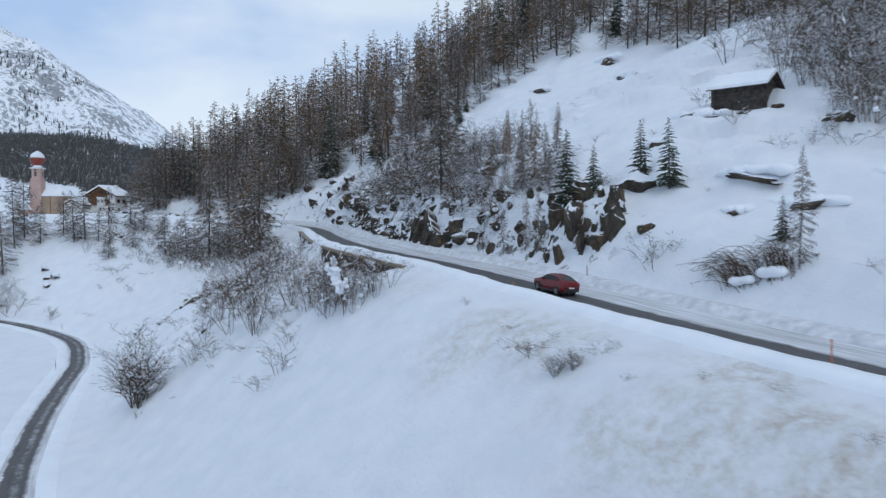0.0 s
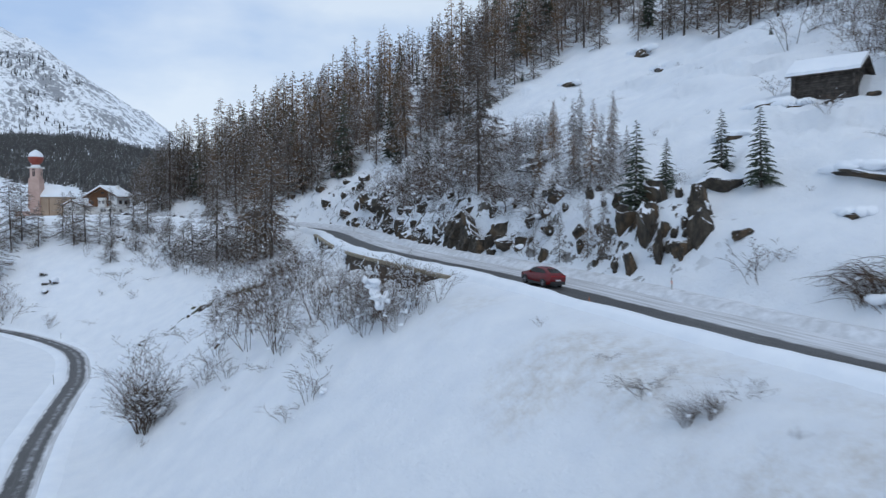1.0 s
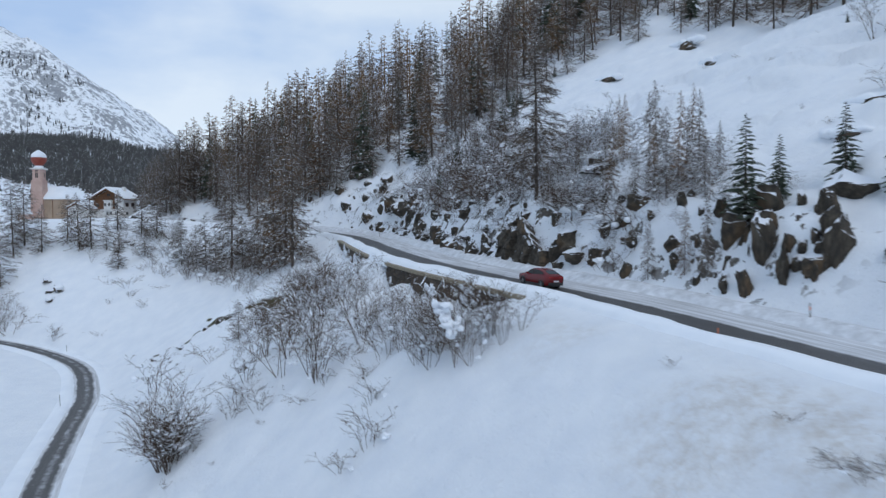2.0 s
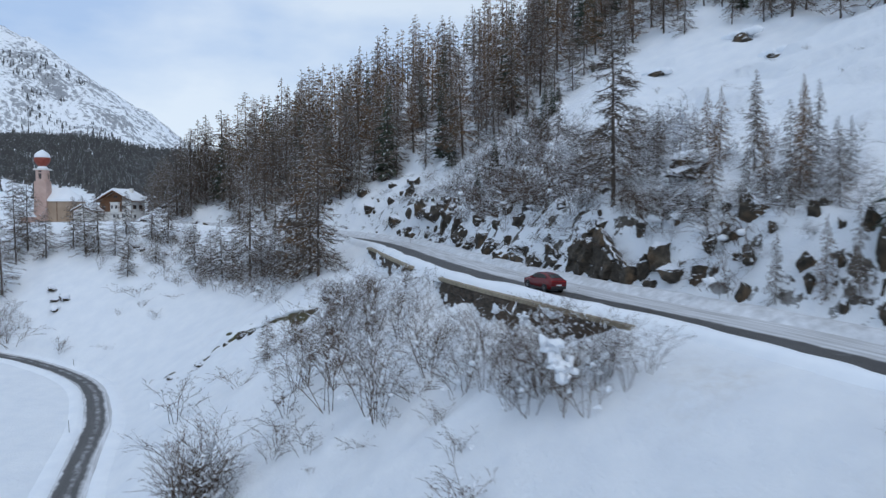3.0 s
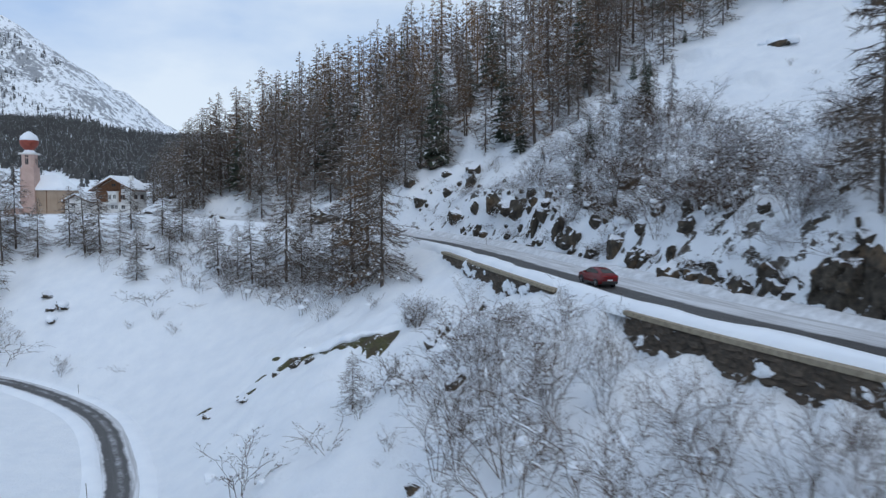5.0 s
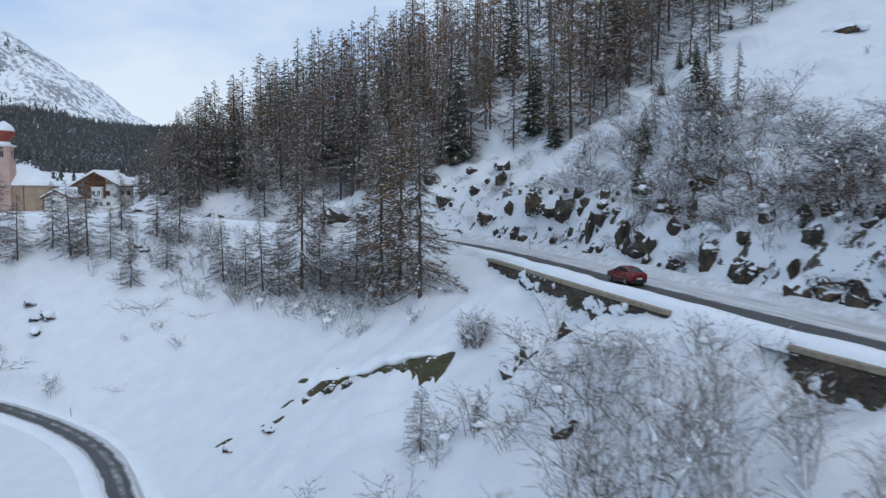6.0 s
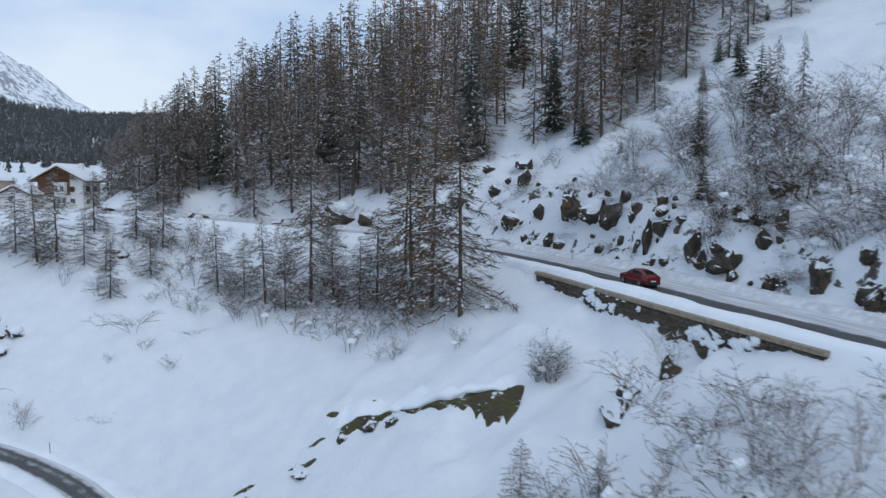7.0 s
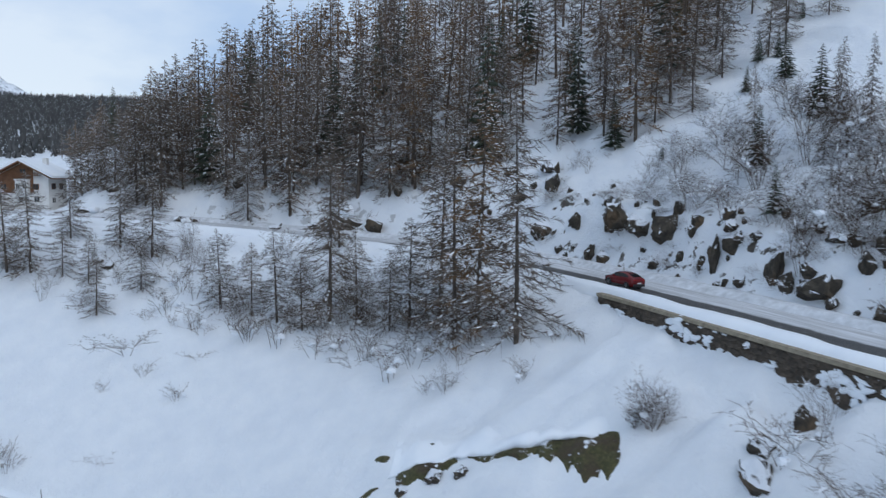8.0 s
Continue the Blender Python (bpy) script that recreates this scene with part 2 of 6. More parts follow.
# ---------- mesh helpers ----------
class Geo:
    """Collects vertices and faces for one mesh."""

    def __init__(self):
        self.v, self.f = [], []

    def face(self, *points):
        i = len(self.v)
        self.v.extend(tuple(p) for p in points)
        self.f.append(tuple(range(i, i + len(points))))

    def tube(self, path, radii, sides=5, cap=False):
        rings = []
        for k, p in enumerate(path):
            a, b = Vector(path[max(k - 1, 0)]), Vector(path[min(k + 1, len(path) - 1)])
            d = (b - a).normalized() if (b - a).length > 1e-6 else Vector((0, 0, 1))
            s = d.cross(Vector((0.31, 0.2, 0.93)) if abs(d.z) < 0.9 else Vector((1, 0, 0))).normalized()
            t = d.cross(s)
            i = len(self.v)
            for j in range(sides):
                w = 2 * math.pi * j / sides
                q = Vector(p) + (s * math.cos(w) + t * math.sin(w)) * radii[k]
                self.v.append((q.x, q.y, q.z))
            rings.append(i)
        for r0, r1 in zip(rings, rings[1:]):
            for j in range(sides):
                k = (j + 1) % sides
                self.f.append((r0 + j, r0 + k, r1 + k, r1 + j))
        if cap:
            self.f.append(tuple(range(rings[-1], rings[-1] + sides)))
            self.f.append(tuple(reversed(range(rings[0], rings[0] + sides))))

    def box(self, x0, y0, z0, x1, y1, z1):
        i = len(self.v)
        self.v += [(x0, y0, z0), (x1, y0, z0), (x1, y1, z0), (x0, y1, z0), (x0, y0, z1), (x1, y0, z1), (x1, y1, z1), (x0, y1, z1)]
        self.f += [tuple(i + k for k in q) for q in ((0, 3, 2, 1), (4, 5, 6, 7), (0, 1, 5, 4), (1, 2, 6, 5), (2, 3, 7, 6), (3, 0, 4, 7))]

    def prism(self, outline, y0, y1):
        """An outline in x, z pushed from y0 to y1."""
        i, k = len(self.v), len(outline)
        self.v += [(x, y0, z) for x, z in outline] + [(x, y1, z) for x, z in outline]
        self.f.append(tuple(range(i, i + k)))
        self.f.append(tuple(reversed(range(i + k, i + 2 * k))))
        for a in range(k):
            b = (a + 1) % k
            self.f.append((i + b, i + a, i + k + a, i + k + b))

    def lathe(self, profile, sides=16):
        rows = []
        for r, z in profile:
            rows.append(len(self.v))
            for j in range(sides):
                w = 2 * math.pi * j / sides
                self.v.append((r * math.cos(w), r * math.sin(w), z))
        for a, b in zip(rows, rows[1:]):
            for j in range(sides):
                k = (j + 1) % sides
                self.f.append((a + j, a + k, b + k, b + j))
        self.f.append(tuple(range(rows[-1], rows[-1] + sides)))
        self.f.append(tuple(reversed(range(rows[0], rows[0] + sides))))

    def blob(self, centre, size, rnd, rough=0.25, rings=5, sides=7):
        """A lumpy closed body."""
        i = len(self.v)
        ph = [rnd.uniform(0, 6.28) for _ in range(4)]
        for a in range(rings + 1):
            lat = math.pi * a / rings
            for j in range(sides):
                w = 2 * math.pi * j / sides
                k = 1 + rough * (math.sin(2 * w + ph[0] + 2 * lat) * 0.6 + math.sin(3 * w + ph[1] - 3 * lat) * 0.5 + rnd.uniform(-0.4, 0.4))
                k = 1.0 if a in (0, rings) else k
                self.v.append((centre[0] + size[0] * k * math.sin(lat) * math.cos(w), centre[1] + size[1] * k * math.sin(lat) * math.sin(w), centre[2] + size[2] * k * math.cos(lat)))
        for a in range(rings):
            for j in range(sides):
                k = (j + 1) % sides
                p = i + a * sides
                self.f.append((p + j, p + sides + j, p + sides + k, p + k))

    def mesh(self, name, mat, smooth=False):
        me = bpy.data.meshes.new(name)
        me.from_pydata(self.v, [], self.f)
        me.materials.append(mat)
        if smooth:
            me.shade_smooth()
        return me


def part(name, geo, mat, parent, label="", smooth=False):
    ob = new(name, geo.mesh(name, mat, smooth))
    ob.parent = parent
    return tagged(ob, label)


def thing(name, m, label, category, group="", kind=""):
    ob = new(name)
    ob.matrix_basis = m
    return tagged(ob, label, category, group, kind)


def raw_mesh(name, verts, faces, mat, smooth=True):
    """A mesh straight from arrays; faces all of one size."""
    me = bpy.data.meshes.new(name)
    faces = np.asarray(faces, dtype=np.int32)
    k = faces.shape[1]
    me.vertices.add(len(verts))
    me.vertices.foreach_set("co", np.asarray(verts, dtype=np.float32).ravel())
    me.loops.add(faces.size)
    me.loops.foreach_set("vertex_index", faces.ravel())
    me.polygons.add(len(faces))
    me.polygons.foreach_set("loop_start", np.arange(0, faces.size, k, dtype=np.int32))
    me.polygons.foreach_set("loop_total", np.full(len(faces), k, dtype=np.int32))
    me.update(calc_edges=True)
    me.validate()
    me.materials.append(mat)
    if smooth:
        me.shade_smooth()
    return me


def give(me, name, values):
    a = me.attributes.new(name, "FLOAT", "POINT")
    a.data.foreach_set("value", np.asarray(values, dtype=np.float32))


# ---------- the lie of the land ----------
# the main road's middle line (x, y, z), climbing away along the hillside
MAIN = [(66, -50, 18.6), (46, -8, 20.4), (29, 26, 21.9), (20.5, 43.5, 22.7), (16.6, 51, 23.2), (11.5, 61, 24.0), (4, 76, 25.25), (-6, 94, 26.3), (-12, 107, 26.9),
        (-16, 120, 27.5), (-19.6, 135, 27.9), (-23.4, 152, 28.4), (-26.8, 164, 28.7), (-32, 176, 29.2), (-41, 188, 29.8), (-58, 200, 30.7), (-79, 210, 32.0), (-106, 222, 32.3), (-150, 238, 31.6), (-230, 262, 33)]
# at each of these: steep bank above the road, hillside's slope, slope below
BANK = [2.5, 2.5, 2.5, 3, 3, 4.5, 6.5, 6, 5.5, 5, 4, 5, 5.5, 6, 6, 4, 3, 1.5, 1, 1]
RISE = [0.5, 0.5, 0.5, 0.5, 0.5, 0.5, 0.5, 0.5, 0.5, 0.5, 0.52, 0.62, 0.74, 0.78, 0.74, 0.62, 0.5, 0.3, 0.12, 0.03]
FALL = [0.7, 0.7, 0.75, 0.8, 0.85, 0.85, 0.87, 0.85, 0.78, 0.68, 0.65, 0.62, 0.6, 0.6, 0.62, 0.66, 0.68, 0.6, 0.5, 0.4]
SHOULDER = [0.2, 0.2, 0.2, 0.2, 0.2, 0.2, 0.25, 0.45, 0.5, 0.55, 0.6, 0.55, 0.5, 0.45, 0.45, 0.5, 0.5, 0.4, 0.3, 0.3]
# the narrow road in the valley
LOW = [(-14, 20, 1.6), (-37, 62, 2.7), (-45, 78, 3.3), (-53.1, 98, 4.0), (-60, 118, 4.5), (-64.6, 132, 4.8), (-70, 143, 4.9), (-73.5, 150, 5.3), (-79, 157, 5.7), (-86, 163, 6.1), (-97, 170, 6.9), (-120, 178, 8.3), (-190, 190, 12)]


def smooth_line(points, extra, step=1.0, soften=7):
    p = np.array(points, float)
    s = np.concatenate([[0], np.cumsum(np.hypot(*np.diff(p[:, :2], axis=0).T))])
    t = np.arange(0, s[-1], step)
    cols = [np.interp(t, s, p[:, k]) for k in range(3)] + [np.interp(t, s, np.array(e, float)) for e in extra]
    k = np.exp(-0.5 * (np.arange(-3 * soften, 3 * soften + 1) / soften) ** 2)
    k /= k.sum()
    out = []
    for c in cols:
        n = 3 * soften
        left = c[0] + (c[1] - c[0]) * np.arange(-n, 0)
        right = c[-1] + (c[-1] - c[-2]) * np.arange(1, n + 1)
        out.append(np.convolve(np.concatenate([left, c, right]), k, "valid"))
    return np.array(out).T


main_line = smooth_line(MAIN, (BANK, RISE, FALL, SHOULDER), soften=5)
low_line = smooth_line(LOW, (), soften=4)


def beside(line, x, y, sharp=8.0):
    """For places x, y: the blended index along a line and the signed distance (right of it: plus)."""
    tan = np.gradient(line[:, :2], axis=0)
    tan /= np.linalg.norm(tan, axis=1)[:, None]
    idx, dist = np.empty(len(x)), np.empty(len(x))
    ks = np.arange(len(line))
    for a in range(0, len(x), 4000):
        X, Y = x[a:a + 4000, None], y[a:a + 4000, None]
        d2 = (X - line[None, :, 0]) ** 2 + (Y - line[None, :, 1]) ** 2
        i = d2.argmin(1)
        m = d2[np.arange(len(i)), i] + 0.3
        w = np.exp(-np.minimum((d2 / m[:, None] - 1) * sharp, 60))
        idx[a:a + 4000] = (w * ks).sum(1) / w.sum(1)
        side = (X[:, 0] - line[i, 0]) * tan[i, 1] - (Y[:, 0] - line[i, 1]) * tan[i, 0]
        dist[a:a + 4000] = np.sign(side) * np.sqrt(np.maximum(m - 0.3, 0))
    return idx, dist


def lookup(line, idx, col):
    return np.interp(idx, np.arange(len(line)), line[:, col])


def step01(v, a, b):
    t = np.clip((v - a) / (b - a), 0, 1)
    return t * t * (3 - 2 * t)


def hashed(i, j, seed):
    h = (i * 374761393 + j * 668265263 + seed * 974634521) & 0xFFFFFFFF
    h = ((h ^ (h >> 13)) * 1274126177) & 0xFFFFFFFF
    return ((h ^ (h >> 16)) & 0xFFFF) / 65535.0


def lumps(x, y, size, seed=1, octaves=3, gain=0.5):
    """Smooth noise about 0, features of that size in metres."""
    total, amp, norm = 0.0, 1.0, 0.0
    for o in range(octaves):
        u, v = x / size + 37.7 * o, y / size - 11.3 * o
        i, j = np.floor(u).astype(np.int64), np.floor(v).astype(np.int64)
        f, g = u - i, v - j
        f, g = f * f * (3 - 2 * f), g * g * (3 - 2 * g)
        n = (hashed(i, j, seed + o) * (1 - f) + hashed(i + 1, j, seed + o) * f) * (1 - g) + (hashed(i, j + 1, seed + o) * (1 - f) + hashed(i + 1, j + 1, seed + o) * f) * g
        total, norm, amp, size = total + amp * (n * 2 - 1), norm + amp, amp * gain, size / 2
    return total / norm


HALF = 3.9   # the main road's half width, slush included
LHALF = 1.9  # the valley road's


def land(x, y, fine=True):
    """Height of the ground, and how bare and how dusty it is."""
    x, y = np.asarray(x, float), np.asarray(y, float)
    if x.ndim > 1:
        return tuple(a.reshape(x.shape) for a in land(x.ravel(), y.ravel(), fine))
    si, d = beside(main_line, x, y)
    zr = lookup(main_line, si, 2)
    bank, rise, fall, sh = (lookup(main_line, si, k) for k in (3, 4, 5, 6))
    u, v = d - HALF, -d - HALF
    climb = rise * np.maximum(u - 3.2, 0)
    climb = np.minimum(climb, 60) + 110 * (1 - np.exp(-np.maximum(climb - 60, 0) / 110))
    up = bank * step01(u, 0.8, 5.6) + climb * (1 - step01(u, 320, 800))
    down = -sh * np.clip(v, 0, 6) - fall * np.maximum(v - 6, 0)
    walled = np.maximum(step01(y, 81, 83.5) * (1 - step01(y, 107.5, 110)), step01(y, 119.5, 128) * (1 - step01(y, 155, 158)) * (0.28 + 0.85 * np.clip((156 - y) / 26, 0, 1)))
    walled = walled * np.clip(0.95 + 1.0 * lumps(x, y, 3.2, 45, 2), 0, 1.5)
    down = down - walled * step01(v, 0.1, 0.9) * (2.05 - 0.08 * np.clip(v, 0, 20))
    h = zr + np.where(d > 0, up, down)
    if fine:
        rough = step01(u, 1.0, 5.0) * (1 - step01(u, 16, 30)) * step01(y, 62, 80)
        big = lumps(x, y, 9, 3, 2)
        h = h + rough * (lumps(x, y, 4.0, 5, 3) * 1.7 + big * 0.9 + 0.55 * lumps(x, y, 1.9, 6, 2))
        h = h + step01(u, 5, 14) * (lumps(x, y, 14, 9, 3) * 0.9 + 0.38 * lumps(x, y, 3.4, 12, 2))
        # grazing terraces under the snow of the open slope
        tread = (u + 6 * lumps(x, y, 22, 13, 2) + 2.0 * lumps(x, y, 6, 14, 2)) / 7.5
        tread = tread - np.floor(tread)
        h = h + step01(u, 6, 14) * (1 - step01(u, 95, 130)) * 1.9 * (step01(tread, 0.0, 0.13) - tread) * step01(lumps(x, y, 12, 17, 2), -0.2, 0.25)
        h = h + step01(v, 1.5, 10) * (lumps(x, y, 16, 15, 2) * 0.5 + 0.15 * lumps(x, y, 2.2, 19, 2))
        gully = step01(y, 84, 100) * (1 - step01(y, 150, 165))
        h = h + gully * step01(v, 3, 8) * (1 - step01(v, 26, 36)) * (0.8 * lumps(x, y, 5, 21, 2) + 0.45 * lumps(x, y, 1.8, 23, 2))
    # the valley floor and its road
    li, ld = beside(low_line, x, y)
    zv = lookup(low_line, li, 2)
    ground = zv + 0.012 * np.maximum(np.abs(ld) - LHALF, 0) + (0.25 * lumps(x, y, 20, 31, 2) * step01(np.abs(ld), 2.5, 8) if fine else 0)
    k = 1.6
    m = np.maximum(h, ground)
    h = m + k * np.exp(-np.abs(h - ground) / k) * 0.35 * step01(np.abs(ld), LHALF + 0.3, LHALF + 5)
    onlow = 1 - step01(np.abs(ld), LHALF + 0.2, LHALF + 2.2)
    h = h * (1 - onlow) + zv * onlow
    # terrace of the church
    pad = 1 - step01(np.hypot(x + 122, (y - 238) * 0.8), 16, 30)
    h = h * (1 - pad) + 31.8 * pad
    # wooded hill closing the valley, ahead on the left
    far = np.clip(y, 300, 1300)
    hill = 34 + 0.11 * (far - 300) + 0.046 * np.maximum(far - 600, 0) + step01(y, 420, 700) * 6 * lumps(x, y, 170, 41, 3) - 0.09 * np.maximum(y - 1300, 0)
    hill = hill * (1 - 0.17 * step01(x, -640, -400) - 0.15 * step01(x, -300, 100))
    h = np.maximum(h, np.where(y > 270, hill, -100))
    onroad = 1 - step01(np.abs(d), HALF + 0.2, HALF + 1.2)
    h = h * (1 - onroad) + (zr - 0.12) * onroad
    bare = step01(u, 1.0, 2.5) * (1 - step01(u, 5.5, 8.5)) * step01(y, 67, 73) * (1 - 0.6 * step01(y, 180, 195))
    dust = (1 - step01(np.abs(v - 7), 2, 7)) * step01(x, -8, 2) * step01(lumps(x, y, 7, 51, 3), -0.15, 0.5) * 0.75
    dust = np.maximum(dust, (1 - step01(np.hypot((x - 14) / 1.5, y - 34), 5, 13)) * step01(lumps(x, y, 4, 55, 3), -0.35, 0.3))
    return h, bare, dust


def height(x, y):
    return float(land(np.array([x]), np.array([y]))[0][0])


def spaced(a, b, fine0, fine1, step):
    out, p, s = [], fine0, step
    while p > a:
        s *= 1.16
        p -= s
        out.append(p)
    out = out[::-1] + list(np.arange(fine0, fine1, step))
    p, s = out[-1], step
    while p < b:
        s *= 1.16
        p += s
        out.append(p)
    return np.array(out)


gx, gy = spaced(-2600, 1500, -100, 56, 0.8), spaced(-400, 2600, 24, 206, 0.8)
GX, GY = np.meshgrid(gx, gy)
gh, gbare, gdust = land(GX.ravel(), GY.ravel())
nx, ny = len(gx), len(gy)
q = (np.arange(ny - 1)[:, None] * nx + np.arange(nx - 1)[None, :]).ravel()
ground_mesh = raw_mesh("ground", np.stack([GX.ravel(), GY.ravel(), gh], 1), np.stack([q, q + 1, q + nx + 1, q + nx], 1), GROUND)
give(ground_mesh, "bare", gbare)
give(ground_mesh, "dust", gdust)
tagged(new("ground", ground_mesh), "snow-covered alpine hillside and valley meadow", "ground", kind="structure")


# ---------- roads with their ploughed banks ----------
def frames_of(line):
    tan = np.gradient(line[:, :2], axis=0)
    tan /= np.linalg.norm(tan, axis=1)[:, None]
    return tan, np.stack([tan[:, 1], -tan[:, 0]], 1)


def ribbon(name, line, offsets, lift, mat, wobble=0.0, seed=1, fall=0.0):
    """A strip along a line; offsets to the right, each with its height above the line."""
    tan, nor = frames_of(line)
    rows, across = [], []
    s = np.arange(len(line), dtype=float)
    for k, (o, z) in enumerate(zip(offsets, lift)):
        wob = wobble * lumps(s, s * 0 + 7.0 * k, 5, seed, 3) if wobble else 0 * s
        oo = o + wob
        rows.append(np.stack([line[:, 0] + nor[:, 0] * oo, line[:, 1] + nor[:, 1] * oo, line[:, 2] + z + fall * o + wob * 0.4 * (z > 0.1)], 1))
        across.append(np.full(len(line), o))
    m, n = len(offsets), len(line)
    v = np.concatenate(rows)
    a = (np.arange(m - 1)[:, None] * n + np.arange(n - 1)[None, :]).ravel()
    me = raw_mesh(name, v, np.stack([a, a + 1, a + n + 1, a + n], 1)[:, ::-1], mat)
    give(me, "across", np.concatenate(across))
    give(me, "along", np.tile(s, m))
    return me


CROSS = 0.035
main_mesh = ribbon("road", main_line, np.linspace(-HALF, HALF, 14), np.full(14, 0.02), ROAD, fall=CROSS)
tagged(new("road", main_mesh), "wet asphalt mountain road with one lane cleared and grey slush beside", "road", kind="structure")
low_mesh = ribbon("road_low", low_line, np.linspace(-LHALF, LHALF, 8), np.full(8, 0.05), LANE)
tagged(new("valley_road", low_mesh), "narrow wet asphalt lane with snowy tyre tracks", "road", kind="structure")
bank_up = ribbon("snow_bank", main_line, [3.5, 3.9, 4.4, 5.0, 5.7, 6.6], [-0.05, 0.25, 0.55, 0.6, 0.45, -0.3], SLUSH, 0.3, 61, CROSS)
tagged(new("snow_bank", bank_up), "ploughed grey snow bank above the road", "snow bank", kind="stuff")
bank_down = ribbon("snow_bank", main_line, [-3.1, -3.4, -3.8, -4.3, -4.8, -5.15], [-0.05, 0.32, 0.58, 0.55, 0.28, -0.6], SNOW, 0.38, 67, CROSS)
bank_down.flip_normals()
tagged(new("snow_bank", bank_down), "ploughed white snow bank on the valley side of the road", "snow bank", kind="stuff")
for sign, seed in ((1, 71), (-1, 73)):
    lowbank = ribbon("snow_bank", low_line, [sign * o for o in (1.75, 2.1, 2.6, 3.4, 4.6)], [0.0, 0.22, 0.34, 0.22, -0.35], SNOW, 0.16, seed)
    tagged(new("snow_bank", lowbank), "low snow bank along the valley lane", "snow bank", kind="stuff")

# ---------- mountain ----------
mu, mv = np.meshgrid(np.linspace(-3400, -300, 150), np.linspace(1500, 3600, 110))
ridge = np.clip(306 - 0.60 * (mu + 890), -80, 1000)
mz = ridge * (1 - np.abs((mv - 2500) / 1150) ** 1.3) + 75 * lumps(mu, mv, 380, 81, 5, 0.6) * step01(ridge, 0, 500) + 22 * lumps(mu, mv, 90, 85, 4, 0.6)


def mountain_material():
    m, n, l, b = material("mountain_snow", 0.8)
    c = n.new("ShaderNodeTexCoord")
    mp = n.new("ShaderNodeMapping")
    mp.inputs["Scale"].default_value = (1.0, 1.0, 0.45)
    l.new(c.outputs["Object"], mp.inputs["Vector"])
    facs = []
    for scale, rough in ((0.009, 0.62), (0.075, 0.72)):
        t = n.new("ShaderNodeTexNoise")
        t.inputs["Scale"].default_value, t.inputs["Detail"].default_value, t.inputs["Roughness"].default_value = scale, 9, rough
        l.new(mp.outputs[0], t.inputs["Vector"])
        facs.append(t.outputs["Fac"])
    add = n.new("ShaderNodeMath")
    add.operation = "MULTIPLY_ADD"
    add.inputs[1].default_value = 1.7
    l.new(facs[1], add.inputs[0])
    l.new(facs[0], add.inputs[2])
    half = n.new("ShaderNodeMath")
    half.operation = "MULTIPLY"
    half.inputs[1].default_value = 0.5
    l.new(add.outputs[0], half.inputs[0])
    mask = ramp(n, l, half.outputs[0], [(0.655, (0, 0, 0)), (0.72, (0.8, 0.8, 0.8))])
    rock = ramp(n, l, facs[1], [(0.4, (0.09, 0.095, 0.105)), (0.7, (0.25, 0.26, 0.28))])
    l.new(blend(n, l, mask, (0.90, 0.92, 0.95), rock), b.inputs["Base Color"])
    bump(n, l, b, facs[0], 0.7, 30)
    return m


mq = (np.arange(109)[:, None] * 150 + np.arange(149)[None, :]).ravel()
mountain_mesh = raw_mesh("mountain", np.stack([mu.ravel(), mv.ravel(), mz.ravel()], 1), np.stack([mq, mq + 1, mq + 151, mq + 150], 1), mountain_material())
tagged(new("backdrop_mountain", mountain_mesh), "distant snowy mountain flank with grey rock", "mountain", kind="structure")


# ---------- retaining walls below the road ----------
tan_main, nor_main = frames_of(main_line)


def along(s, off, dz=0.0):
    """A place beside the main road: index along it and offset to the right."""
    x = np.interp(s, np.arange(len(main_line)), main_line[:, 0]) + np.interp(s, np.arange(len(main_line)), nor_main[:, 0]) * off
    y = np.interp(s, np.arange(len(main_line)), main_line[:, 1]) + np.interp(s, np.arange(len(main_line)), nor_main[:, 1]) * off
    z = np.interp(s, np.arange(len(main_line)), main_line[:, 2]) + dz
    return Vector((float(x), float(y), float(z)))


def index_at(y):
    return float(np.interp(y, main_line[:, 1], np.arange(len(main_line))))


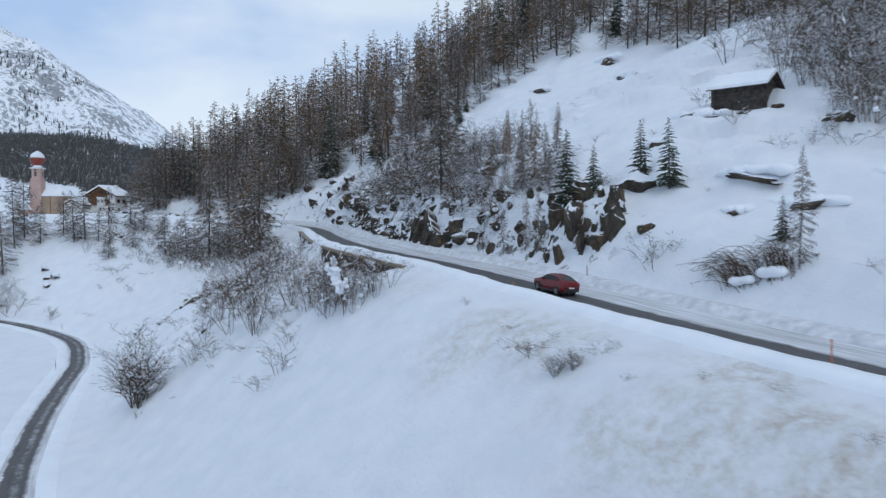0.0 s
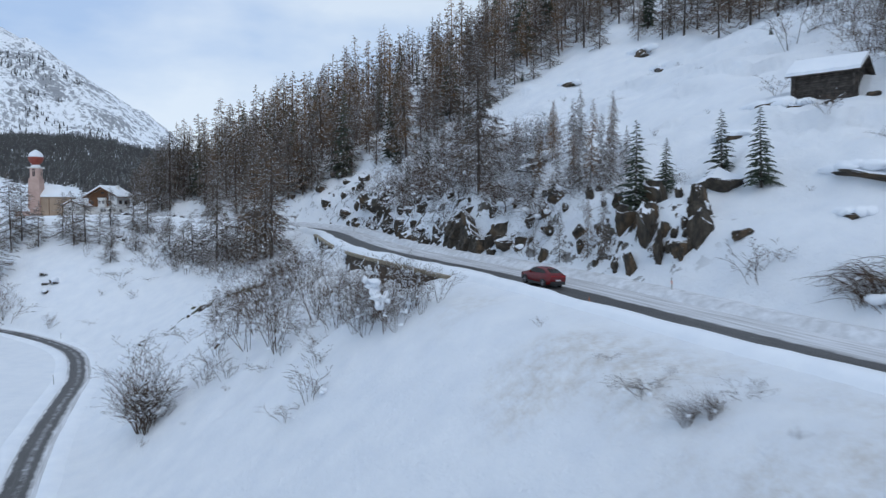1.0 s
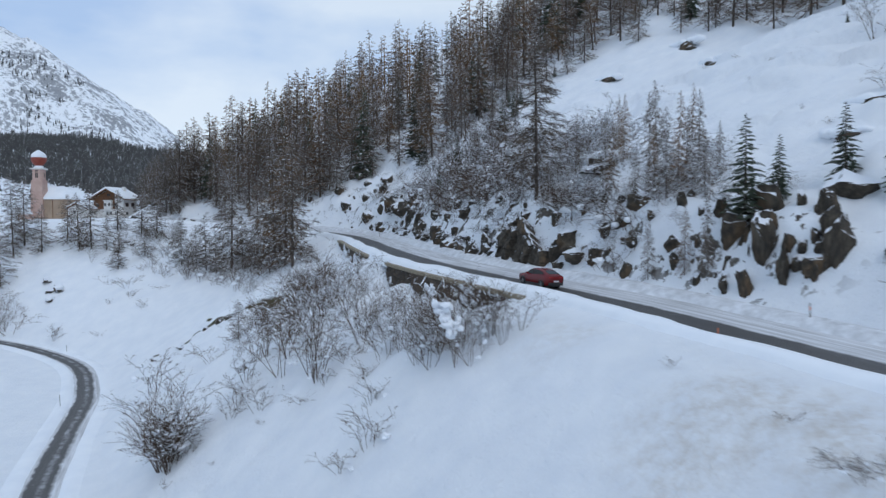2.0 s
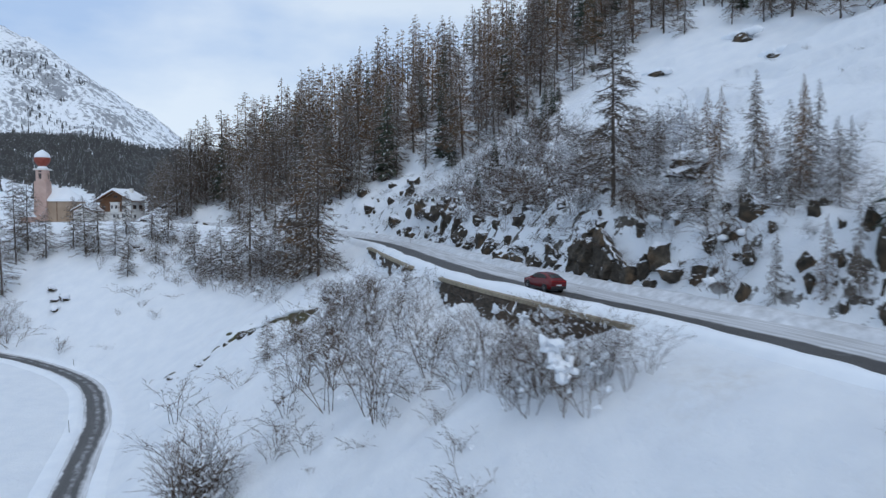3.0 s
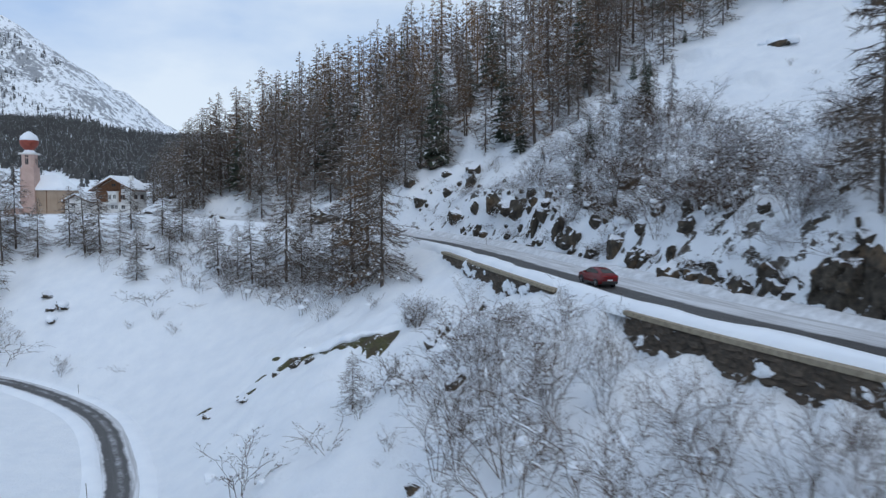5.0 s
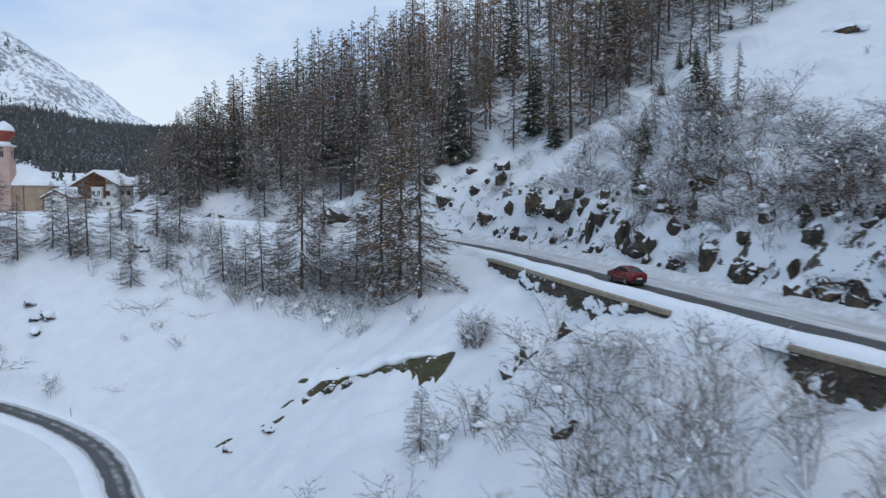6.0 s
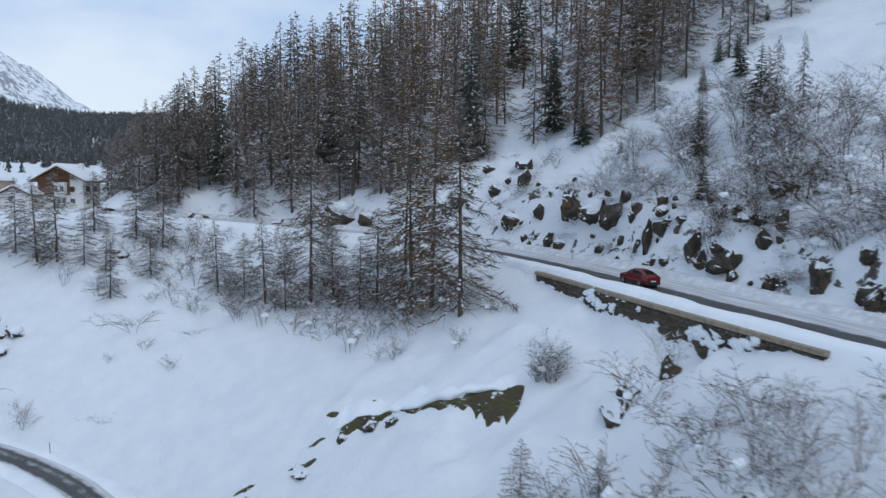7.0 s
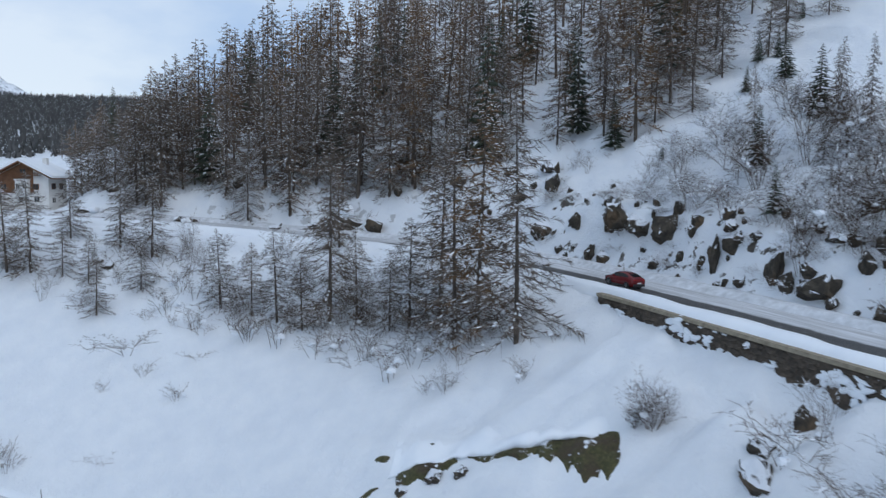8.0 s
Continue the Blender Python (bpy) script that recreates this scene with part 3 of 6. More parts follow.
def retaining_wall(y0, y1, name):
    s0, s1 = index_at(y0), index_at(y1)
    wall = thing(name, Matrix(), "dark rubble stone retaining wall with pale coping under the road", "retaining wall", kind="structure")
    ks = np.linspace(s0, s1, 28)
    core, top = Geo(), Geo()
    for geo, o0, o1, za, zb in ((core, -4.7, -5.28, -4.6, -0.55), (top, -4.6, -5.5, -0.55, -0.22)):
        for a, b in zip(ks, ks[1:]):
            p = [along(a, o0), along(a, o1), along(b, o1), along(b, o0)]
            geo.face(*[(q.x, q.y, q.z + zb) for q in p])
            geo.face((p[1].x, p[1].y, p[1].z + za), (p[2].x, p[2].y, p[2].z + za), (p[2].x, p[2].y, p[2].z + zb), (p[1].x, p[1].y, p[1].z + zb))
            geo.face((p[1].x, p[1].y, p[1].z + za), (p[0].x, p[0].y, p[0].z + za), (p[3].x, p[3].y, p[3].z + za), (p[2].x, p[2].y, p[2].z + za))
        for s in (s0, s1):
            p, q = along(s, o0), along(s, o1)
            geo.face((p.x, p.y, p.z + za), (q.x, q.y, q.z + za), (q.x, q.y, q.z + zb), (p.x, p.y, p.z + zb))
    part("core", core, STONE, wall)
    part("coping", top, COPING, wall, "pale stone coping")
    rnd = random.Random(int(y0))
    kinds = []
    for k in range(6):
        g = Geo()
        g.blob((0, 0, 0), (0.50, 0.16, 0.24), rnd, 0.16, 4, 6)
        kinds.append(g.mesh("stone", STONE))
    z = -0.8
    while z > -4.0:
        s = s0 + 0.3
        while s < s1 - 0.3:
            w = rnd.uniform(0.5, 1.55)
            ob = new("stone", rnd.choice(kinds))
            p, t = along(s, -5.30, z + rnd.uniform(-0.12, 0.12)), along(s + 0.3, -5.30, z)
            ob.parent = wall
            ob.matrix_basis = Matrix.Translation(p) @ Matrix.Rotation(math.atan2(t.y - p.y, t.x - p.x), 4, "Z") @ Matrix.Diagonal((w, 1, rnd.uniform(0.75, 1.35), 1))
            s += w * 0.93
        z -= 0.47
    return wall


retaining_wall(119, 156, "wall_far")
retaining_wall(82.5, 108.6, "wall_near")
patch_rnd = random.Random(66)
patches = Geo()
for y0, y1, count in ((121, 155, 30), (84, 108, 15)):
    for k in range(count):
        s, z, w = index_at(patch_rnd.uniform(y0, y1)), -2.9 + 2.2 * patch_rnd.random() ** 0.7, patch_rnd.uniform(0.3, 0.9)
        for n in range(3):
            g = Geo()
            g.blob((0, 0, 0), (w * patch_rnd.uniform(0.4, 1.3), 0.16, w * patch_rnd.uniform(0.15, 0.6)), patch_rnd, 0.3, 6, 10)
            p = along(s + patch_rnd.uniform(-0.7, 0.7) * w, -5.40, z + patch_rnd.uniform(-0.5, 0.5) * w)
            q = along(s + 1, -5.40)
            m = Matrix.Translation(p) @ Matrix.Rotation(math.atan2(q.y - p.y, q.x - p.x), 4, "Z") @ Matrix.Rotation(patch_rnd.uniform(-0.5, 0.5), 4, "Y")
            base = len(patches.v)
            patches.v += [tuple(m @ Vector(v)) for v in g.v]
            patches.f += [tuple(base + a for a in f) for f in g.f]
tagged(new("snow_patches", patches.mesh("snow_patches", SNOW, True)), "patches of snow stuck on the rubble wall", "snow", kind="stuff")


# ---------- rocks ----------
def rock_mesh(seed):
    """An angular block: the hull of a few points, roughened."""
    rnd = random.Random(seed)
    bm = bmesh.new()
    for k in range(17):
        d = Vector((rnd.gauss(0, 1), rnd.gauss(0, 1), rnd.gauss(0, 1))).normalized()
        bm.verts.new(Vector([math.copysign(abs(a) ** 0.88, a) for a in d]) * rnd.uniform(0.86, 1.06))
    hull = bmesh.ops.convex_hull(bm, input=bm.verts)
    bmesh.ops.delete(bm, geom=[g for g in hull["geom_interior"] if isinstance(g, bmesh.types.BMVert)], context="VERTS")
    bmesh.ops.subdivide_edges(bm, edges=bm.edges, cuts=3, use_grid_fill=True)
    bmesh.ops.triangulate(bm, faces=bm.faces)
    off = Vector((rnd.uniform(0, 50), rnd.uniform(0, 50), rnd.uniform(0, 50)))
    for v in bm.verts:
        p = v.co.copy()
        crack = abs(noise.noise(p * 2.1 + off))
        v.co = p * (1 + 0.22 * noise.noise(p * 2.4 + off) - 0.16 * max(0, 0.14 - crack) / 0.14 + 0.10 * noise.noise(p * 7 + off))
    me = bpy.data.meshes.new("rock")
    bm.to_mesh(me)
    bm.free()
    me.materials.append(ROCK)
    me.shade_smooth()
    me.set_sharp_from_angle(angle=radians(38))
    return me


ROCKS = [rock_mesh(s) for s in range(9)]
rock_rnd = random.Random(5)


def rock(x, y, w, h, deep=0.35, label="dark rock outcrop with snow on its ledges", group="rocks above the road", turn=None, d=None, into=0.0):
    ob = new("rock", rock_rnd.choice(ROCKS))
    d = d or w * rock_rnd.uniform(0.6, 0.9)
    s = int(np.argmin((main_line[:, 0] - x) ** 2 + (main_line[:, 1] - y) ** 2))
    x, y = x + nor_main[s, 0] * into * w, y + nor_main[s, 1] * into * w
    z = height(x, y)
    ob.matrix_basis = pose(x, y, z + h * (0.5 - deep) , rock_rnd.uniform(-14, 14), rock_rnd.uniform(-14, 14), rock_rnd.uniform(0, 360) if turn is None else turn) @ Matrix.Diagonal((w / 1.5, d / 1.5, h / 1.4, 1))
    tagged(ob, label, "rock", group)
    return ob


def crag(y0, y1, low, high, foot, lean, seed, cell=(1.5, 2.3), label="massive olive-brown rock face split by steep cracks beside the road"):
    """A broken rock face along the road: slanting slabs that step in and out, its top running back into the hill."""
    s0, s1 = index_at(y0), index_at(y1)
    n, m = int((s1 - s0) / 0.22) + 2, 34
    S, V = np.meshgrid(np.linspace(0, 1, n), np.linspace(0, 1, m), indexing="ij")
    ss = s0 + (s1 - s0) * S
    skyline = (low + (high - low) * np.sin(math.pi * np.clip(S, 0, 1) ** 1.5) ** 0.7) * (1 + 0.5 * lumps(ss, ss * 0, 2.6, seed, 3))
    up = np.minimum(V / 0.72, 1.0) * skyline
    back = np.maximum(V - 0.72, 0) / 0.28
    a, b = (ss + 0.42 * up + 0.5 * lumps(ss, up, 1.5, seed + 5, 2)) / cell[0], (up - 0.22 * ss + 0.5 * lumps(ss, up, 1.5, seed + 6, 2)) / cell[1]
    i, j = np.floor(a).astype(np.int64), np.floor(b).astype(np.int64)
    fa, fb = a - i, b - j
    block = hashed(i, j, seed) * 1.15 + 0.25 * fa
    crack = np.clip(1 - np.minimum(np.minimum(fa, 1 - fa) * cell[0], np.minimum(fb, 1 - fb) * cell[1]) / 0.12, 0, 1)
    ends = step01(S, 0, 0.10) * (1 - step01(S, 0.90, 1.0))
    off = HALF + foot + lean * up + block * 0.7 + 0.3 * crack + 0.4 * lumps(ss, up, 1.1, seed + 9, 3) + (1 - ends) * 2.0 + back * 3.6
    k = np.arange(len(main_line))
    x = np.interp(ss, k, main_line[:, 0]) + np.interp(ss, k, nor_main[:, 0]) * off
    y = np.interp(ss, k, main_line[:, 1]) + np.interp(ss, k, nor_main[:, 1]) * off
    z = np.interp(ss, k, main_line[:, 2]) - 0.5 + up + 0.12 * lumps(ss, up * 1.7, 0.8, seed + 12, 2) - back * 2.6
    q = (np.arange(n - 1)[:, None] * m + np.arange(m - 1)[None, :]).ravel()
    me = raw_mesh("crag", np.stack([x.ravel(), y.ravel(), z.ravel()], 1), np.stack([q, q + m, q + m + 1, q + 1], 1), ROCK)
    me.set_sharp_from_angle(angle=radians(38))
    return tagged(new("crag", me), label, "rock", "rock faces above the road")


crag(92.4, 103.6, 2.8, 5.2, 0.75, 0.20, 401)
crag(103.2, 108.4, 1.8, 3.6, 1.0, 0.30, 402, (1.2, 1.8))
crag(110.6, 119.0, 1.5, 2.9, 1.1, 0.35, 403, (1.0, 1.6), "dark broken rock ledge above the road with snow between its blocks")
crag(119.5, 126.5, 1.2, 2.7, 1.2, 0.35, 404, (1.0, 1.6), "dark broken rock ledge above the road with snow between its blocks")
crag(71.6, 78.2, 3.0, 6.6, 1.5, 0.42, 405, (1.1, 2.6), "tall dark rock face with slanting slabs above the road")
crag(67.8, 71.8, 1.4, 3.4, 1.6, 0.45, 406, (1.0, 2.0), "tall dark rock face with slanting slabs above the road")
# rock faces beside the road: x, y, width, height above the snow
for x, y, w, h in ((1.0, 94.2, 2.4, 2.0), (13.1, 72.7, 1.2, 2.8), (15.5, 69.9, 1.8, 3.2), (14.2, 70.6, 1.7, 1.3), (12.4, 74.9, 2.0, 3.8), (13.6, 77.3, 2.4, 3.4), (18.6, 75.0, 3.0, 1.9), (11.2, 77.6, 1.8, 2.6), (16.4, 73.4, 1.6, 2.4)):
    rock(x, y, w * 1.1, h * 1.15, 0.45, into=0.45, label="tall dark brown cracked rock face beside the road", group="rock faces above the road")
crag_rnd = random.Random(12)
for k in range(30):
    p = along(index_at(crag_rnd.uniform(67, 80)), HALF + crag_rnd.uniform(2.0, 6.5))
    w = crag_rnd.uniform(0.5, 1.3)
    rock(p.x, p.y, w, w * crag_rnd.uniform(1.2, 2.0), 0.36, into=0.2, label="dark angular rock breaking out of the snowy bank")
for x, y, w, h in ((-15.2, 142.4, 3.4, 2.2), (-15.5, 147.8, 2.1, 2.8), (-15.5, 145.8, 1.5, 2.0), (-17.1, 150.5, 1.2, 1.1), (-17.2, 154.9, 1.6, 3.2), (-16.4, 153.4, 1.5, 1.6), (-18.7, 162.9, 3.0, 2.5), (-20.3, 166.5, 2.8, 2.3), (-21.7, 170.0, 3.6, 2.7), (-24, 171.2, 1.6, 1.8), (-23.2, 169.2, 1.5, 1.4), (-19.9, 165.1, 0.9, 0.8), (-20.1, 162.2, 1.1, 0.9), (-24.1, 175.9, 1.5, 1.7), (-12.2, 139.7, 1.3, 2.2), (-7.1, 145.7, 2.7, 1.8), (-14.8, 151.4, 1.1, 1.1), (-11.1, 142.4, 1.4, 1.1), (-10.3, 140.3, 1.4, 1.9), (-12, 143.7, 2.0, 0.9)):
    rock(x, y, w, h * 1.15, 0.42, into=0.25, label="brown boulder capped with snow on the bank above the road")
for x, y, w, h in ((7.3, 88.4, 2.5, 1.8), (5.6, 100.6, 4.0, 1.3), (6.1, 86.5, 1.3, 0.8), (5.3, 85.6, 1.0, 1.5), (4.6, 90.7, 1.5, 1.1), (1.7, 92.2, 2.4, 1.3), (0.5, 93.7, 1.4, 0.8), (7.6, 85.9, 0.7, 0.9), (3.4, 89.9, 1.5, 0.8), (8.4, 82.4, 1.4, 1.2), (17.9, 67.1, 1.5, 0.7), (-7.6, 110.5, 2.0, 1.8), (-8.9, 114, 1.8, 2.0), (-10.4, 119.5, 2.4, 2.2), (-11.6, 126, 1.8, 1.6), (-12.2, 131.5, 2.2, 2.4), (-13.6, 136.2, 1.6, 1.8), (-10.2, 128.4, 1.4, 1.6), (-8.0, 121.2, 1.6, 1.4), (-24.6, 184.4, 3.0, 2.2), (-27.5, 180.5, 2.2, 1.8), (-33.5, 190.5, 2.6, 1.9)):
    rock(x, y, w, h * 1.15, 0.42, into=0.25, label="dark angular rock breaking out of the snowy bank")
chip_rnd = random.Random(14)
for k in range(90):
    p = along(index_at(chip_rnd.choice((chip_rnd.uniform(84, 128), chip_rnd.uniform(136, 158), chip_rnd.uniform(160, 188)))), HALF + 1.4 + 6.5 * chip_rnd.random() ** 1.3)
    w = 0.45 + 1.1 * chip_rnd.random() ** 2
    rock(p.x, p.y, w, w * chip_rnd.uniform(0.8, 1.5), 0.36, into=0.2, label="dark angular rock breaking out of the snowy bank")
for x, y, w, h in ((-51.7, 203.3, 5.5, 4.2), (-55.6, 205, 4, 1.8), (-76.5, 212, 3.2, 1.5), (-92.8, 222.5, 4.0, 1.6), (-85, 197.5, 1.8, 1.2), (-96.5, 186.2, 3.4, 1.0), (-98.5, 186, 2.2, 0.9), (-97.2, 183.2, 2.2, 1.1), (-47, 200, 3.4, 2.4), (-62, 206, 2.6, 1.6), (-101, 190, 3, 1.2), (-86.6, 199, 1.5, 1.0)):
    rock(x, y, w, h, 0.45, "snow-capped dark boulder on the valley slope", "boulders on the valley slope")
for x, y, w, h in ((27.6, 67, 4.6, 0.8), (24.9, 63.8, 1.4, 0.7), (36, 150, 3.6, 2.2), (35.5, 164, 4.6, 2.4), (21, 165, 3.4, 1.4), (7, 104.8, 3.4, 2.2), (33.5, 83.2, 1.6, 0.8), (36.2, 81.4, 1.4, 0.7), (31, 86.2, 1.8, 0.8), (29, 88.5, 3.4, 1.1), (37.5, 71.5, 2.6, 1.6), (29.5, 61, 3.2, 0.9), (24, 84, 2.0, 0.8)):
    rock(x, y, w, h * 0.9, 0.66, "snow-covered rock ledge on the open hillside", "ledges on the hillside", turn=-63 + 4 * math.sin(x), d=0.9 + 0.15 * w)
for x, y, w, h in ((-31.1, 126, 2.6, 2.0), (-29.2, 128.2, 1.6, 1.3), (-25.8, 128.6, 1.4, 2.2), (-29.5, 112.3, 2.2, 1.6), (-48, 144, 1.6, 1.0), (-50.5, 144.6, 1.2, 0.8), (-54.5, 144.4, 2.2, 0.7), (-58.6, 143.4, 1.8, 0.6), (-46, 142.6, 1.2, 0.9), (-32.7, 102.6, 1.2, 0.8)):
    rock(x, y, w, h, 0.5, "brown boulder showing through the snow", "boulders below the road")


def snow_cushion(x, y, w, h, lift, seed, turn=0.0):
    """A rounded slab of lying snow."""
    rnd = random.Random(seed)
    g = Geo()
    for k in range(9):
        g.blob((w * (k - 4) * 0.13 + rnd.uniform(-0.05, 0.05) * w, rnd.uniform(-0.3, 0.3), rnd.uniform(-0.12, 0.08) * h), (w * rnd.uniform(0.18, 0.30), rnd.uniform(0.6, 1.0), h * rnd.uniform(0.45, 0.65)), rnd, 0.12, 8, 14)
    ob = new("snow_cushion", g.mesh("snow_cushion", SNOW, True))
    ob.matrix_basis = pose(x, y, height(x, y) + lift - 0.42, 0, 0, turn)
    return tagged(ob, "rounded cushion of snow overhanging a ledge", "snow", "snow cushions", "stuff")


for i, (x, y, w, h, lift) in enumerate(((28.1, 67.9, 5.4, 0.9, 0.30), (25.2, 64.3, 2.2, 0.7, 0.35), (29.2, 89.4, 5.4, 1.1, 0.5), (31.5, 86.8, 3.0, 0.7, 0.3), (29.8, 61.6, 5.0, 0.9, 0.4), (36.4, 150.8, 5.0, 1.2, 0.9), (36, 164.8, 6.0, 1.2, 1.0), (21.4, 165.8, 4.6, 1.0, 0.5), (36.5, 61, 5.0, 0.9, 0.3), (7.4, 105.5, 4.2, 1.2, 0.9), (24.2, 84.6, 3.2, 0.8, 0.4), (-96.8, 186.9, 4.6, 0.9, 0.5), (-97.6, 183.9, 3.0, 0.9, 0.5), (-77, 212.8, 4.0, 1.0, 0.7), (-93.2, 223.2, 4.6, 1.0, 0.7), (-52, 204.2, 5.4, 1.6, 1.9))):
    snow_cushion(x, y, w, h, lift, 300 + i, (-63, -57, -68)[i % 3])
# ---------- trees ----------
def larch_kind(h, seed, count, twigs, wide=0.135, broad=1.0, low=0.08, near=False, droop=1.0):
    """Trunk, bare hanging branches and the snow on them, for a larch h metres tall; wide: half its width over its height."""
    rnd = random.Random(seed)
    trunk, crown, snow = Geo(), Geo(), Geo()
    lean = (rnd.uniform(-0.02, 0.02) * h, rnd.uniform(-0.02, 0.02) * h)
    levels = (0, 0.15, 0.35, 0.55, 0.75, 0.9, 1.0)
    trunk.tube([(lean[0] * t * t, lean[1] * t * t, h * t - 0.4 * (t == 0)) for t in levels], [0.0125 * h * (1 - 0.96 * t) + 0.010 for t in levels], 6 if near else 5)
    swell = [rnd.uniform(0.72, 1.18) for _ in range(9)]
    for k in range(count):
        t = low + (0.992 - low) * (k + rnd.random()) / count
        full = min(1.0, 0.78 + (t - low) * 2.6) * swell[int(t * 8)]
        reach = h * wide * (1 - t) ** 0.64 * rnd.uniform(0.55, 1.15) * full * 0.95 + 0.14
        w = rnd.uniform(0, 6.28)
        dx, dy = math.cos(w), math.sin(w)
        sag = reach * rnd.uniform(0.15, 0.7) * (1.25 - 1.1 * t) * droop
        base = Vector((lean[0] * t * t, lean[1] * t * t, h * t))
        pts = [base + Vector((dx * reach * f, dy * reach * f, -sag * (f ** 1.2) * (1.3 - 0.6 * f))) for f in (0, 0.5, 1.0)]
        r = (0.010 + 0.005 * reach) if near else (0.013 + 0.007 * reach)
        sd = Vector((-dy * 0.6, dx * 0.6, 0.8)) * r
        crown.face(pts[0] - sd, pts[1] - sd * 0.7, pts[2], pts[1] + sd * 0.7, pts[0] + sd)
        m = max(5, int((reach + 0.35) * twigs))
        for j in range(m):
            f = 0.05 + 0.95 * ((j + rnd.random()) / m) ** 0.62
            p = pts[0].lerp(pts[1], f * 2) if f < 0.5 else pts[1].lerp(pts[2], f * 2 - 1)
            ln = rnd.uniform(0.25, 1.05) * (1.05 - 0.25 * f) * (0.12 + 0.88 * min(1, reach / (h * 0.11)))
            sw = w + rnd.choice((-1, 1)) * rnd.uniform(0.2, 1.6)
            tip = p + Vector((math.cos(sw) * ln, math.sin(sw) * ln, ln * rnd.uniform(-1.0, 0.5)))
            wd = Vector((rnd.uniform(-1, 1), rnd.uniform(-1, 1), rnd.uniform(-1, 1))).normalized() * rnd.uniform(0.022, 0.05) * broad
            crown.face(p - wd, p + wd, tip)
        for f0, f1 in ((0.08, 0.36), (0.36, 0.66), (0.64, 0.97)) if near else ((0.12, 0.54), (0.54, 0.97)):
            if rnd.random() < 0.88 and reach > 0.35:
                u, v = (pts[0].lerp(pts[1], f * 2) if f < 0.5 else pts[1].lerp(pts[2], f * 2 - 1) for f in (f0 + rnd.uniform(0, 0.1), f1 - rnd.uniform(0, 0.14)))
                wd = Vector((-dy, dx, 0)) * rnd.uniform(0.05, 0.12 if near else 0.15) - Vector((0, 0, 0.03))
                u, v = u + Vector((0, 0, 0.06)), v + Vector((0, 0, 0.06))
                mid = u.lerp(v, rnd.uniform(0.35, 0.65))
                snow.face(u, v, mid - wd - Vector((0, 0, 0.07)))
                snow.face(v, u, mid + wd - Vector((0, 0, 0.02)))
    return trunk, crown, snow


def spruce_kind(h, seed, count):
    rnd = random.Random(seed)
    trunk, crown, snow = Geo(), Geo(), Geo()
    trunk.tube([(0, 0, -0.3), (0, 0, h * 0.5), (0, 0, h)], [0.016 * h, 0.009 * h, 0.01], 6)
    for k in range(count):
        t = 0.05 + 0.94 * (k + rnd.random() * 0.6) / count
        z = h * t
        reach = h * 0.235 * (1 - t) ** 0.85 * rnd.uniform(0.75, 1.12) + 0.12
        w = k * 2.4 + rnd.uniform(-0.35, 0.35)
        d = Vector((math.cos(w), math.sin(w), 0))
        s = Vector((-d.y, d.x, 0))
        sag = rnd.uniform(0.15, 0.40)
        base = Vector((0, 0, z))
        tip = base + d * reach + Vector((0, 0, -sag * reach))
        crown.tube([base, tip], [0.02, 0.008], 3)
        n = max(4, int(reach * 6))
        for j in range(n):
            f = (j + 0.6) / n
            p = base.lerp(tip, f) + Vector((0, 0, 0.12 * reach * math.sin(f * 3)))
            for sg in (-1, 1):
                ln = reach * 0.42 * (1.15 - f) * rnd.uniform(0.7, 1.2) + 0.06
                e = p + (s * sg * 0.85 + d * 0.55).normalized() * ln + Vector((0, 0, -ln * rnd.uniform(0.2, 0.6)))
                wd = d * (0.05 + 0.10 * ln) + Vector((0, 0, 0.02))
                crown.face(p - wd, p + wd, e)
                crown.face(p, e, p.lerp(e, 0.6) + Vector((0, 0, -0.16 * ln - 0.06)))
        if rnd.random() < 0.95:
            u, v = base.lerp(tip, rnd.uniform(0.35, 0.5)), base.lerp(tip, rnd.uniform(0.85, 1.02))
            wd = s * reach * rnd.uniform(0.06, 0.14)
            m1 = u.lerp(v, 0.5) + Vector((0, 0, 0.10 * reach + 0.06))
            snow.face(u + Vector((0, 0, 0.05)), m1 - wd, v + Vector((0, 0, 0.03)), m1 + wd)
    return trunk, crown, snow


